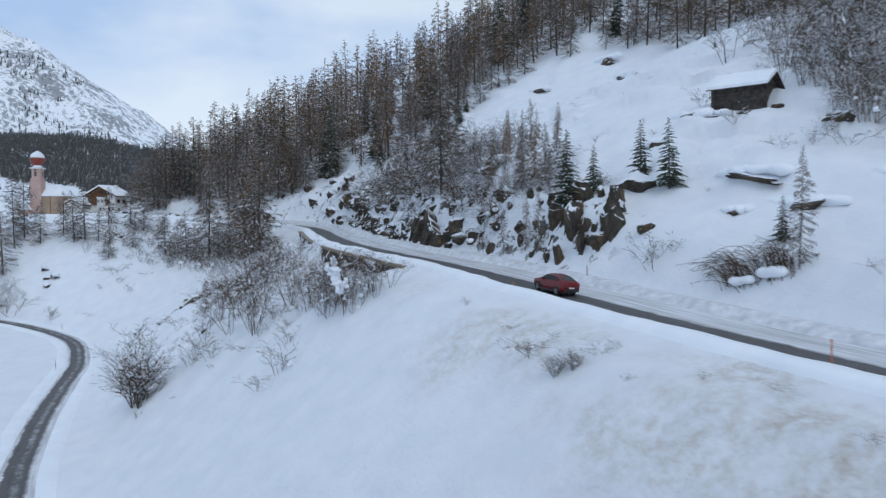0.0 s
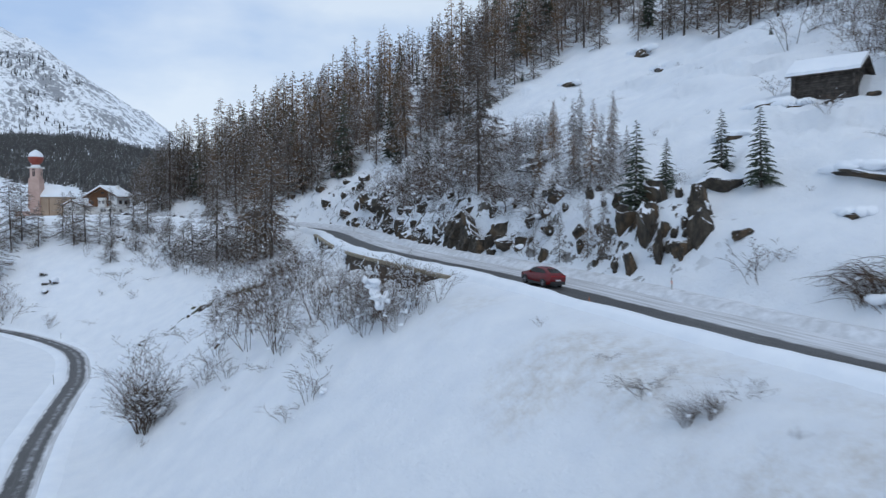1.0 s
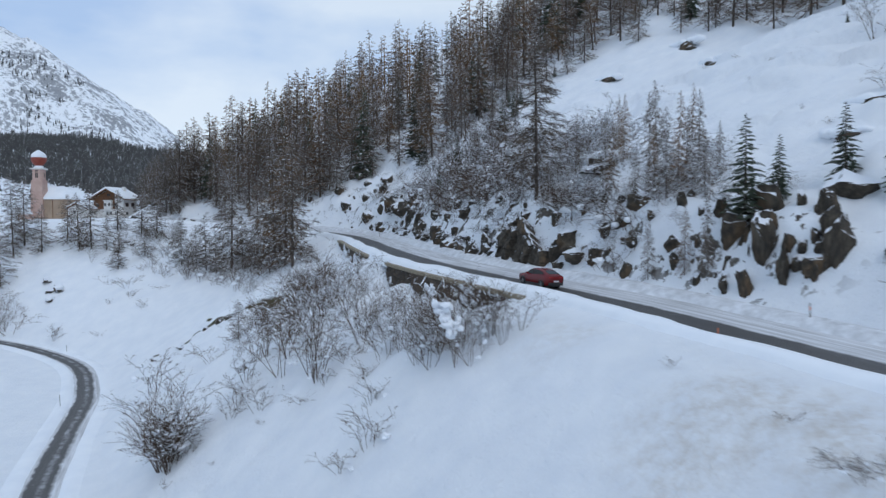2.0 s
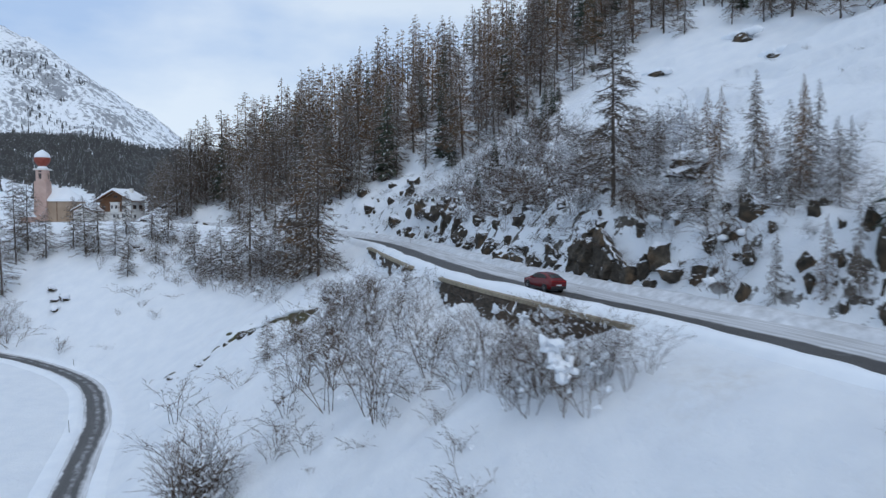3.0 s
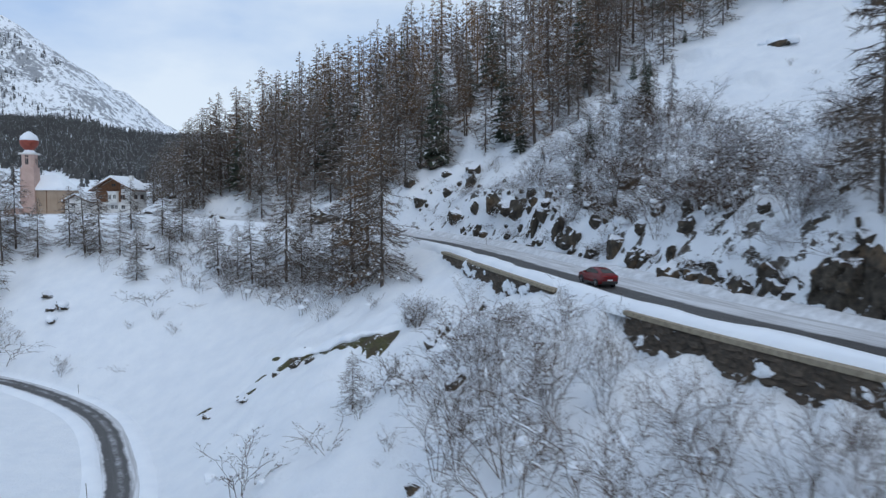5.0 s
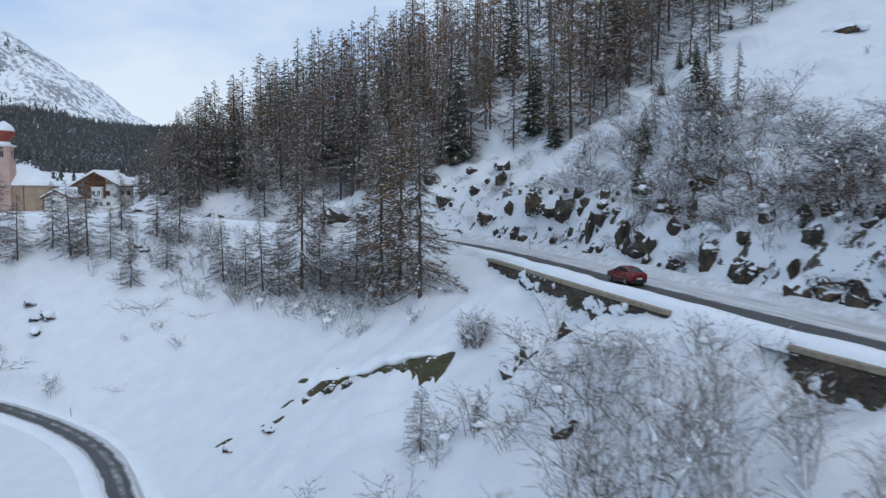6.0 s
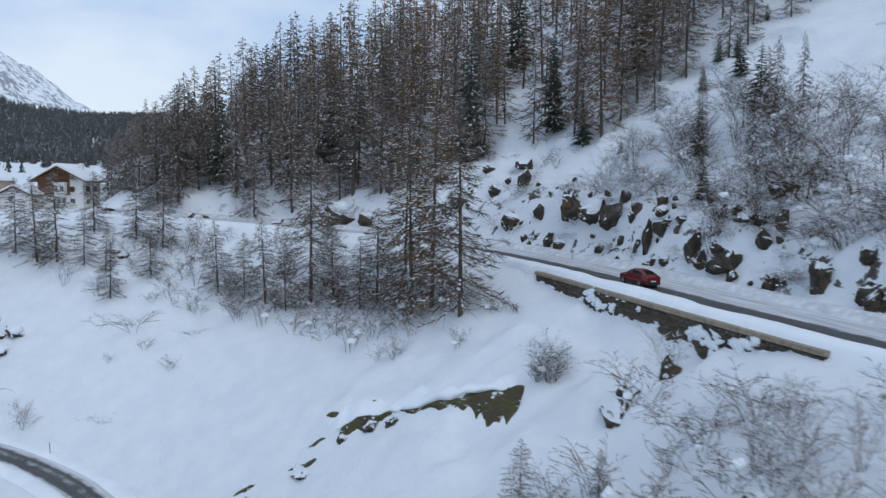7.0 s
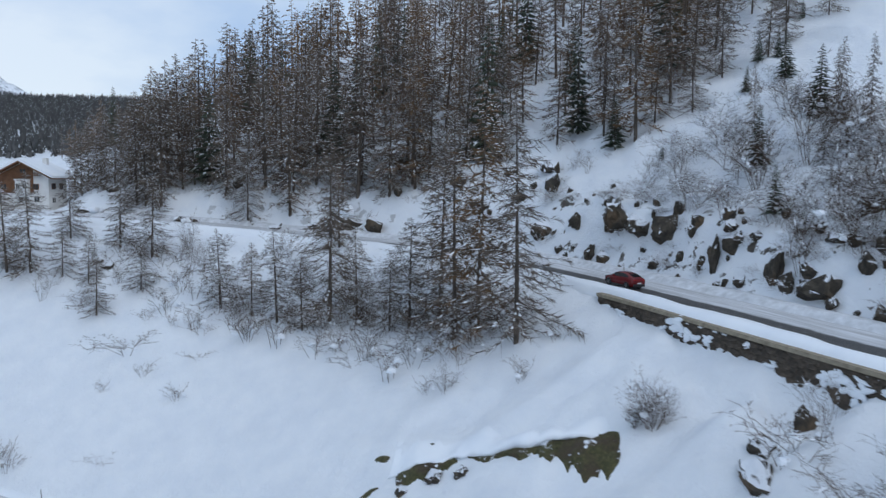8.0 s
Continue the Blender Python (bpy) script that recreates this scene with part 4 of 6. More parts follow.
def twig_bush(h, spread, seed, stems, forks, arch=0.5, laden=0.35, up=1.0, fine=3, thin=0.0135):
    """Crooked bare stems that fork three times, and the snow caught in them."""
    rnd = random.Random(seed)
    wood, snow = Geo(), Geo()

    def shoot(p, d, ln, r, level):
        bend = Vector((d.x, d.y, 0)) * arch * ln * 0.40 + Vector((0, 0, -arch * ln * 0.30))
        q = p + d * ln * 0.5 + bend * 0.2 + Vector((rnd.uniform(-1, 1), rnd.uniform(-1, 1), rnd.uniform(-0.4, 0.4))) * ln * 0.09
        e = p + d * ln + bend
        if level == 0:
            wood.tube([p, q, e], [r, r * 0.7, r * 0.3], 4)
        elif level == 1:
            wood.tube([p, q, e], [r, r * 0.7, r * 0.25], 3)
        else:
            s = d.cross(Vector((rnd.uniform(-1, 1), rnd.uniform(-1, 1), 0.5))).normalized() * r
            if level == 2:
                wood.face(p - s, q - s * 0.7, e, q + s * 0.7)
            else:
                wood.face(p - s, p + s, e)
        if level < 3:
            n = (forks, max(4, forks - 2), fine)[level]
            for k in range(n):
                f = 0.22 + 0.78 * (k + rnd.random()) / n
                b = p.lerp(q, f * 2) if f < 0.5 else q.lerp(e, f * 2 - 1)
                nd = (d + Vector((rnd.uniform(-1, 1), rnd.uniform(-1, 1), rnd.uniform(-0.55, 0.6))) * 0.95).normalized()
                shoot(b, nd, ln * rnd.uniform(0.30, 0.55), max(r * 0.5, thin), level + 1)
        if 0 < level < 3 and rnd.random() < laden * (1.0 if level == 1 else 0.45):
            wd = Vector((-d.y, d.x, 0.01)).normalized() * rnd.uniform(0.03, 0.10 + 0.10 * (laden > 0.5))
            m1 = q.lerp(e, 0.3) + Vector((0, 0, 0.09))
            snow.face(q + Vector((0, 0, 0.03)), m1 - wd, e + Vector((0, 0, 0.02)), m1 + wd)

    for k in range(stems):
        w = 6.283 * (k + rnd.random()) / stems
        out = rnd.uniform(0.1, 1.0) * spread / h
        d = Vector((math.cos(w) * out, math.sin(w) * out, up)).normalized()
        shoot(Vector((math.cos(w) * 0.25 * spread * rnd.random(), math.sin(w) * 0.25 * spread * rnd.random(), -0.15)), d, h * rnd.uniform(0.5, 1.05), 0.0034 * h + 0.007, 0)
    for k in range(int(1 + 5 * laden)):
        w, r = rnd.uniform(0, 6.28), rnd.uniform(0.1, 0.75) * spread
        s = rnd.uniform(0.08, 0.20) * min(h, 3.0) * 0.5
        snow.blob((math.cos(w) * r, math.sin(w) * r, h * rnd.uniform(0.05, 0.45)), (s * 1.25, s * 1.1, s * 0.85), rnd, 0.35, 5, 7)
    return wood, snow


def tree_thing(name, kinds, mats, label, category, group):
    t = thing(name, pose(0, 0, -500), label, category, group)
    for n, g, m in zip(("trunk", "crown", "snow") if len(kinds) == 3 else ("crown", "snow"), kinds, mats):
        o = part(n, g, m, t, "snow caught on the branches" if n == "snow" else "", smooth=n == "trunk")
        if n == "snow":
            tagged(o, kind="stuff")
    return t


def plant(proto, x, y, h, h0, rnd, wide=1.0, sink=0.0):
    s = h / h0
    m = pose(x, y, height(x, y) - sink, rnd.uniform(-2, 2), rnd.uniform(-2, 2), rnd.uniform(0, 360)) @ Matrix.Diagonal((s * wide, s * wide, s, 1))
    return copy_thing(proto, m)


NEAR_MATS = (LARCH_BARK, LARCH_NEAR, SNOW)
LARCH_MATS, GOLD_MATS, SPRUCE_MATS = (LARCH_BARK, LARCH_TWIG, SNOW), (LARCH_BARK, LARCH_GOLD, SNOW), (LARCH_BARK, SPRUCE, SNOW)
L_WOOD, L_NEAR, L_VALLEY = "bare brown larch dusted with snow in the hillside forest", "tall bare larch with drooping snowy branches beside the road", "bare snow-dusted larch on the valley slope"
wood_kinds = [larch_kind(15, 100 + k, 116, 5.7, 0.262 + 0.014 * k, 1.8, 0.08 + 0.03 * k) for k in range(4)]
near_kinds = [larch_kind(15, 120 + k, 150, 11, 0.29 + 0.014 * k, 1.0, 0.05, True) for k in range(3)]
lone_kind = larch_kind(15, 131, 165, 13, 0.265, 1.1, 0.15, True, 1.35)
spruce_kinds = [spruce_kind(10, 140 + k, 62) for k in range(2)]
wood_protos = [tree_thing("larch", k, LARCH_MATS, L_WOOD, "tree", "larches of the hillside forest") for k in wood_kinds] + [tree_thing("larch", wood_kinds[1], GOLD_MATS, "larch with the last golden-brown needles in the hillside forest", "tree", "larches of the hillside forest")]
near_protos = [tree_thing("larch", k, NEAR_MATS, L_VALLEY, "tree", "larches on the valley slope") for k in near_kinds] + [tree_thing("larch", near_kinds[0], GOLD_MATS, "golden-brown larch dusted with snow on the valley slope", "tree", "larches on the valley slope")]
lone_proto = tree_thing("larch", lone_kind, NEAR_MATS, L_NEAR, "tree", "larches above the road")
spruce_protos = [tree_thing("spruce", k, SPRUCE_MATS, "dark green spruce with snow on its branches", "tree", "spruces on the hillside") for k in spruce_kinds]
tree_rnd = random.Random(17)

# single trees: x, y, height
SPRUCES = [(12.8, 77.9, 8.4), (15.8, 79, 5.2), (20.6, 78, 6.6), (22, 72.8, 6.9), (17, 81, 1.8), (25.8, 56.9, 3.7), (-15.4, 183.8, 7.7), (-11.4, 153.5, 5.4), (-1.1, 175.5, 3.7), (3.1, 179.4, 4.3), (3.8, 174.3, 6.6), (5.6, 178.7, 3.8), (-7.9, 162, 7), (0.6, 163.4, 8.5), (13.7, 185.1, 2.7), (44, 122, 1.6), (-12.7, 175.3, 2.3)]
for x, y, h in SPRUCES:
    plant(tree_rnd.choice(spruce_protos), x, y, h, 10, tree_rnd, 1.15)
BANK_LARCHES = [(-0.2, 103.9, 18.5), (8.2, 98.4, 7), (10.7, 88.2, 9), (5.9, 93.7, 7.4), (10.1, 78.3, 6.8), (6.7, 83.1, 5.3), (25.4, 53.2, 8.6), (10.1, 95.3, 7.9), (13.9, 91.8, 7), (9.2, 86.5, 8), (12.2, 90.2, 7.2), (8.9, 80.4, 6.0), (7.4, 90.6, 5.5), (11.6, 98.2, 6.8), (14.6, 96, 6), (6.8, 100.5, 6), (12, 84.6, 6.6), (9.6, 91.8, 6.4), (14.2, 87.4, 5), (4.4, 105, 7), (9, 104, 6.6), (-4.5, 168, 9), (0.5, 160, 10), (2.5, 157.5, 9), (-1.5, 157.5, 8.5), (-5, 155, 8)]
for i, (x, y, h) in enumerate(BANK_LARCHES):
    ob = plant(lone_proto if i == 0 else tree_rnd.choice(near_protos), x, y, h, 15, tree_rnd, 1.0 if i == 0 else 0.58)
    tagged(ob, L_NEAR if i == 0 else "young bare larch on the bank above the road", "", "larches above the road")
VALLEY_LARCHES = [(-95.6, 199.6, 14), (-99.2, 201.1, 13.4), (-90.8, 197.2, 8.6), (-83.9, 200.7, 10.4), (-79.0, 197.4, 11.4), (-79.4, 191.3, 7.2), (-84.5, 188.8, 8.1), (-68.5, 184.4, 10.2), (-64.5, 181.9, 9), (-61.3, 178.8, 11.5), (-55.0, 175.6, 22), (-58.3, 175.8, 9), (-42.7, 161.3, 22.9), (-40.5, 160.5, 25.5), (-38.0, 154.6, 23.6), (-43.1, 167.3, 22), (-48.6, 169.0, 9), (-109.5, 203.2, 11.8), (-116.8, 203.7, 20), (-115.4, 206.2, 17), (-113.1, 191.8, 16), (-86.9, 194.9, 6.7), (-38.9, 122, 5.5), (-34.7, 118.6, 3.2)]
for x, y, h in VALLEY_LARCHES + [(-46.5, 168, 12), (-52, 173, 11), (-104, 205, 12), (-53, 190, 11), (-92, 206, 10)]:
    plant(near_protos[3] if (x, y) == (-40.5, 160.5) else tree_rnd.choice(near_protos[:3]), x, y, h * 1.02, 15, tree_rnd, 0.88 if h > 18 else 1.1)

# tall trees at the forest's foot
for x, y, h in ((-97.9, 235.7, 14), (-94.5, 233, 15), (-92.1, 229.3, 16.5), (-101.5, 245, 15), (-98.5, 243, 16), (-95, 240, 17), (-90, 226, 15), (-85.5, 221.4, 17), (-83.9, 220.6, 18), (-81.2, 219.4, 19), (-88.5, 233, 18), (-79.1, 226.8, 18), (-70.3, 215.7, 17), (-76, 221.6, 15), (-63.8, 214.1, 18), (-59.2, 213.2, 19), (-82.2, 222.8, 17), (-87.3, 230, 14), (-48.3, 209.2, 20), (-44.5, 202.2, 17), (-94, 234.1, 12), (-55.5, 212.1, 19), (-38.4, 201.3, 19), (-40.9, 202.3, 17), (-27.7, 198, 18), (-33, 199.5, 17), (-51.5, 206.5, 15), (-66.5, 210.5, 12), (-36, 196.5, 13)):
    tagged(plant(tree_rnd.choice(near_protos[:3]), x, y, h * (0.85 if x < -86 else 1.15 if x < -50 else 1.0), 15, tree_rnd, 0.9), "tall bare larch dusted with snow at the forest edge", "", "larches at the forest edge")

for x, y, h in ((5, 180, 11), (9, 182, 12), (-6, 180, 11), (-10, 183, 12), (0, 183, 13), (12, 186, 12), (-15, 186, 13), (20, 184, 12), (16, 182.5, 9), (30, 177.5, 11), (42, 166, 10)):
    tagged(plant(tree_rnd.choice(near_protos[:3]), x, y, h, 15, tree_rnd, 0.85), "slender bare larch at the upper forest edge", "", "larches at the forest edge")

# the forest on the slope: everything beyond an uneven edge
EDGE_X = [-260, -130, -100, -81, -66, -50, -28, -18, -14, -3, 12, 25, 35, 45, 53, 61, 110, 200]
EDGE_Y = [330, 258, 236, 223, 212, 205, 196, 190, 183, 181, 188, 184, 175, 158, 132, 110, 70, 30]
forest_rnd = random.Random(23)
spots = []
for k in range(7600):
    x, y = forest_rnd.uniform(-150, 190), forest_rnd.uniform(60, 420)
    if y < np.interp(x, EDGE_X, EDGE_Y) + forest_rnd.uniform(-3, 4) or y > np.interp(x, EDGE_X, EDGE_Y) + 105:
        continue
    if x < -0.385 * y + 2:
        continue
    # small clearings where the snow shows between the trunks
    if x < -28 and float(lumps(np.array([x]), np.array([y]), 15, 29, 2)[0]) > 0.36:
        continue
    near = y < np.interp(x, EDGE_X, EDGE_Y) + 75
    gap = (3.15 if x > -30 else 3.5) if near else 5.6
    if all((x - a) ** 2 + (y - b) ** 2 > gap * gap for a, b in spots):
        spots.append((x, y))
spots.sort(key=lambda p: p[1] - np.interp(p[0], EDGE_X, EDGE_Y))
far_parts = {"larch": [], "gold": [], "snow": [], "dark": []}
lite = [larch_kind(15, 160 + k, 60, 3.0, 0.26, 3.4, 0.14) for k in range(4)]
lite_spruce = spruce_kind(12, 170, 22)
xs_, ys_ = np.array([p[0] for p in spots]), np.array([p[1] for p in spots])
zs_ = land(xs_, ys_)[0]
for i, (x, y) in enumerate(spots):
    h = forest_rnd.uniform(11.5, 21.5) * float(np.interp(x, (-100, -88, -72, -40, -25), (0.65, 0.85, 1.14, 1.14, 1.0))) * (0.7 if forest_rnd.random() < 0.16 else 1)
    green = forest_rnd.random() < 0.085
    if i < 285:
        proto, h0 = (forest_rnd.choice(spruce_protos), 10) if green else (wood_protos[4] if forest_rnd.random() < 0.38 else forest_rnd.choice(wood_protos[:4]), 15)
        s = h / h0
        copy_thing(proto, pose(x, y, float(zs_[i]), forest_rnd.gauss(0, 1.6), forest_rnd.gauss(0, 1.6), forest_rnd.uniform(0, 360)) @ Matrix.Diagonal((s * forest_rnd.uniform(0.85, 1.15), s * forest_rnd.uniform(0.85, 1.15), s, 1)))
    else:
        kinds = lite_spruce if green else forest_rnd.choice(lite)
        s, w = h / (12 if green else 15), forest_rnd.uniform(0, 6.28)
        tone = "dark" if green else "gold" if forest_rnd.random() < 0.35 else "larch"
        for n, g in zip((tone, tone, "snow"), kinds):
            far_parts[n].append((g, s, w, x, y, float(zs_[i])))


def joined(name, items, mat, label):
    """Many placed copies of a few shapes as one mesh of triangles and quads."""
    vs, fs, base = [], [], 0
    cache = {}
    for g, s, w, x, y, z in items:
        if id(g) not in cache:
            tris = []
            for f in g.f:
                tris += [(f[0], f[a], f[a + 1]) for a in range(1, len(f) - 1)]
            cache[id(g)] = (np.array(g.v, float), np.array(tris, dtype=np.int64))
        v, f = cache[id(g)]
        c, d = math.cos(w) * s, math.sin(w) * s
        vs.append(np.stack([v[:, 0] * c - v[:, 1] * d + x, v[:, 0] * d + v[:, 1] * c + y, v[:, 2] * s + z], 1))
        fs.append(f + base)
        base += len(v)
    return tagged(new(name, raw_mesh(name, np.concatenate(vs), np.concatenate(fs), mat, False)), label, "forest", kind="stuff")


joined("forest_larches", far_parts["larch"], LARCH_TWIG, "dense bare larch forest climbing the hillside")
joined("forest_golden_larches", far_parts["gold"], LARCH_GOLD, "golden-brown larches scattered through the hillside forest")
joined("forest_spruces", far_parts["dark"], SPRUCE, "dark spruces scattered through the larch forest")
joined("forest_snow", far_parts["snow"], SNOW, "snow lying on the branches of the forest")

# dark wood on the hill that closes the valley
cone_rnd = random.Random(31)
hill_cones, hill_snow = [], []
cones = []
for k in range(7):
    g = Geo()
    for a in range(3):
        z0 = 0.5 + a * 3.2
        r = 2.5 * (1 - a / 3.6)
        for j in range(4):
            w = 6.283 * (j + cone_rnd.random() * 0.7) / 4 + a
            g.face((cone_rnd.uniform(-0.3, 0.3), cone_rnd.uniform(-0.3, 0.3), z0 + cone_rnd.uniform(3.4, 4.8)), (math.cos(w) * r, math.sin(w) * r, z0 + cone_rnd.uniform(-0.7, 0.5)), (math.cos(w + 1.0) * r * 0.85, math.sin(w + 1.0) * r * 0.85, z0 + cone_rnd.uniform(-0.6, 0.7)))
    cones.append(g)
flecks = Geo()
for k in range(7):
    w, z = cone_rnd.uniform(0, 6.28), cone_rnd.uniform(2, 10)
    r = 2.6 * (1 - z / 13)
    p = Vector((math.cos(w) * r, math.sin(w) * r, z))
    d = Vector((-math.sin(w), math.cos(w), 0)) * cone_rnd.uniform(0.15, 0.4)
    flecks.face(p - d, p + d, p + Vector((0, 0, cone_rnd.uniform(0.3, 0.8))))
hx = np.array([cone_rnd.uniform(-900, 60) for _ in range(24000)])
hy = np.array([360 + 930 * cone_rnd.random() ** 0.8 for _ in range(24000)])
hz = land(hx, hy)[0]
clear = lumps(hx, hy, 110, 91, 3)
for x, y, z, c in zip(hx, hy, hz, clear):
    if x < -0.78 * y or x > -0.06 * y:
        continue
    edge = np.interp(x / y, (-0.62, -0.5, -0.42, -0.34), (760, 650, 470, 320)) + 70 * c
    if y < edge and cone_rnd.random() < 0.97:
        continue
    row = (cone_rnd.uniform(0.55, 1.15), cone_rnd.uniform(0, 6.28), x, y, z)
    hill_cones.append((cone_rnd.choice(cones), *row))
    if cone_rnd.random() < 0.6:
        hill_snow.append((flecks, *row))
joined("far_wood", hill_cones, FAR_WOOD, "dark conifer wood on the distant hill")
joined("far_wood_snow", hill_snow, SNOW, "snow dusting the wood on the distant hill")
# scattered stone pines on the mountain's flank
flank = []
fk = lumps(mu.ravel(), mv.ravel(), 260, 97, 3) + 0.5 * lumps(mu.ravel(), mv.ravel(), 60, 98, 2)
for k in np.nonzero((fk > 0.08) & (mz.ravel() > 90) & (mv.ravel() < 2380) & (mz.ravel() < 560))[0]:
    for n in range(2):
        x, y = float(mu.ravel()[k]) + cone_rnd.uniform(-10, 10), float(mv.ravel()[k]) + cone_rnd.uniform(-9, 9)
        flank.append((cone_rnd.choice(cones), cone_rnd.uniform(0.9, 1.9), cone_rnd.uniform(0, 6.28), x, y, float(mz.ravel()[k]) - 6))
joined("mountain_pines", flank, FAR_WOOD, "dark stone pines scattered on the mountain flank")

# ---------- shrubs and bare deciduous trees ----------
shrub_protos = [tree_thing("shrub", twig_bush(2.4, 1.6 + 0.5 * k, 200 + k, 6, 4, 0.5 + 0.25 * k, 0.3), (SHRUB, SNOW), "bare brown shrub holding snow", "shrub", "bare shrubs on the slopes") for k in range(3)]
alder_protos = [tree_thing("alder", twig_bush(7.0, 3.0 + 0.7 * k, 220 + k, 6, 7, 0.30 + 0.15 * k, 0.4, thin=0.0138), (SHRUB, SNOW), "bare many-stemmed alder with snow on its twigs", "tree", "bare alders below the road") for k in range(4)]
thicket_protos = [tree_thing("thicket", twig_bush(5.0, 3.2 + 0.6 * k, 240 + k, 6, 7, 0.7 + 0.2 * k, 0.9, 0.8, 3), (SHRUB, SNOW), "bare snow-laden deciduous thicket above the road", "tree", "thickets above the road") for k in range(3)]
round_protos = [tree_thing("shrub", twig_bush(2.4, 1.25 + 0.3 * k, 290 + k, 24, 7, 0.22 + 0.2 * k, 0.3, 1.0, 4, 0.0062), (SHRUB, SNOW), "dense round bare bush standing alone in the snow", "shrub", "lone bushes") for k in range(2)]
SHRUBS = [(17.9, 63.9, 3.0), (19.5, 63, 1.3), (28.5, 47.9, 1.6), (5.6, 48.4, 1.5), (31.6, 92, 2.3), (-31.5, 94.5, 3.2), (-79.6, 181.1, 4.2), (-71.4, 182, 3.2), (-64.7, 178, 3.2), (-76.6, 177, 2), (-70.6, 177.4, 1.7), (-81.1, 176.2, 1.3), (-72.4, 172, 2), (-79.3, 166.9, 1.6), (-89.1, 169.6, 2.4), (-29.1, 120.9, 3.2), (-47.9, 115.8, 5), (-40.5, 115.6, 3.6), (-21, 110.2, 3), (-74, 189.1, 3.4)]
MORE_SHRUBS = [(-28.2, 90.5, 2.9), (-31.5, 92.7, 2.4), (-101.7, 175.5, 7), (-90.1, 171.1, 2.2), (-29.7, 125.2, 4), (34.4, 69.7, 1.6), (36.9, 68.4, 2.8), (30.6, 78.8, 2.1), (31.4, 70, 1.6), (4.7, 87, 3.2), (3.9, 88.6, 2.4), (-1.9, 102.5, 4), (2.6, 96.9, 4.6), (-86, 190, 3), (-75.5, 186, 3.2), (-68, 188, 3.0), (-60, 184, 3.4), (-51, 172, 3.4), (-46, 164, 3.0), (-34.5, 152.5, 2.6), (-39, 150, 2.2)]
for x, y, h in SHRUBS + MORE_SHRUBS:
    plant(tree_rnd.choice(shrub_protos), x, y, h, 2.4, tree_rnd, 1.15)
ALDERS = [(-22.2, 87.9, 8.5), (-22.9, 89.8, 9.5), (-18, 87.9, 6.7), (-26.7, 94.2, 9.5), (-15.3, 84.6, 6), (-14.1, 82, 5.6), (-9.2, 75.0, 6), (-10.8, 78, 6), (-5.1, 72.6, 3.9), (-13.9, 85.4, 4.9), (-26.8, 97.6, 8.8), (-18.4, 91.2, 6.1), (-24, 101, 7.0), (-21.0, 98, 6.0), (-30, 101, 6.5), (-12, 79.5, 5.0), (-7.2, 74.2, 4.8), (-28.5, 108, 4.6), (-26, 112, 4.4), (-50.8, 172.7, 6), (-103.4, 176.4, 6.5), (-105.5, 178.2, 7.2), (-102.6, 179.4, 5.2), (-107, 183, 6.0)]
for x, y, h in ALDERS:
    plant(tree_rnd.choice(alder_protos), x, y, h, 7.0, tree_rnd, 1.0)
for x, y, h, k in ((-38.0, 92.0, 7.6, 0), (-36.9, 90.8, 5.6, 1), (6.8, 45.0, 1.5, 1), (7.8, 44.4, 1.3, 0), (-33.0, 136.0, 3.4, 0), (-34.0, 136.8, 1.8, 1)):
    tagged(plant(round_protos[k], x, y, h, 2.4, tree_rnd, 0.95), "dense round bare bush standing alone in the snow", "", "lone bushes")
for x, y, h in ((10.1, 40.8, 0.5), (1.9, 60.6, 0.7), (4.8, 52.7, 0.7), (7.3, 48.9, 0.6), (17.1, 29.2, 0.7), (-36.2, 87.4, 0.9), (-27.4, 87.5, 0.7), (-31.6, 86.5, 0.5), (9.4, 44.8, 1.1), (10.6, 45.7, 0.6), (5.6, 48.7, 1.6), (-33.3, 106.2, 0.8), (-22.9, 85.9, 0.5), (-38.1, 104.7, 0.8), (-35.6, 108.1, 0.6), (16.2, 36, 0.6), (13.5, 38.5, 0.5)):
    tagged(plant(tree_rnd.choice(shrub_protos), x, y, h, 2.4, tree_rnd, 1.3), "dry brown tuft poking through the snow", "tuft", "tufts in the snow")
LOW_ALDERS = [(-30.2, 108.1, 7), (-28.3, 110.3, 6.6), (-23.8, 105.7, 5.4), (-19.8, 102, 4.2), (-31.2, 101.5, 7), (-19.3, 94.8, 4.4), (-15.6, 91.1, 4.1), (-11.4, 87, 3.7), (-9.5, 84.5, 4.1), (-8.3, 81.4, 3), (-9.3, 77.9, 3.9), (-24.7, 98.4, 6), (-27.4, 101.8, 7.6), (-7, 74.2, 3.8), (-10.8, 77, 5), (-12.8, 80, 5.1), (-24.8, 114.3, 4.2), (-27.7, 113.1, 4.8), (-24.4, 109.1, 4.4), (-21.8, 107, 4.5), (-18.3, 107.4, 3.4), (-21.1, 111, 3), (-27.5, 125, 4.3), (-26.5, 108.2, 4.3), (-24.2, 105.4, 3.8), (-32, 137.6, 3.4), (-9.8, 73.8, 4.6), (-8.6, 72.4, 4.2), (-11.6, 75.8, 5.2), (-6.4, 72.2, 3.8), (-10.2, 76.4, 5.0), (-7.8, 74, 4.4), (-12.6, 77.6, 4.4)]
for x, y, h in LOW_ALDERS:
    plant(tree_rnd.choice(alder_protos), x, y, h, 7.0, tree_rnd, 0.95)
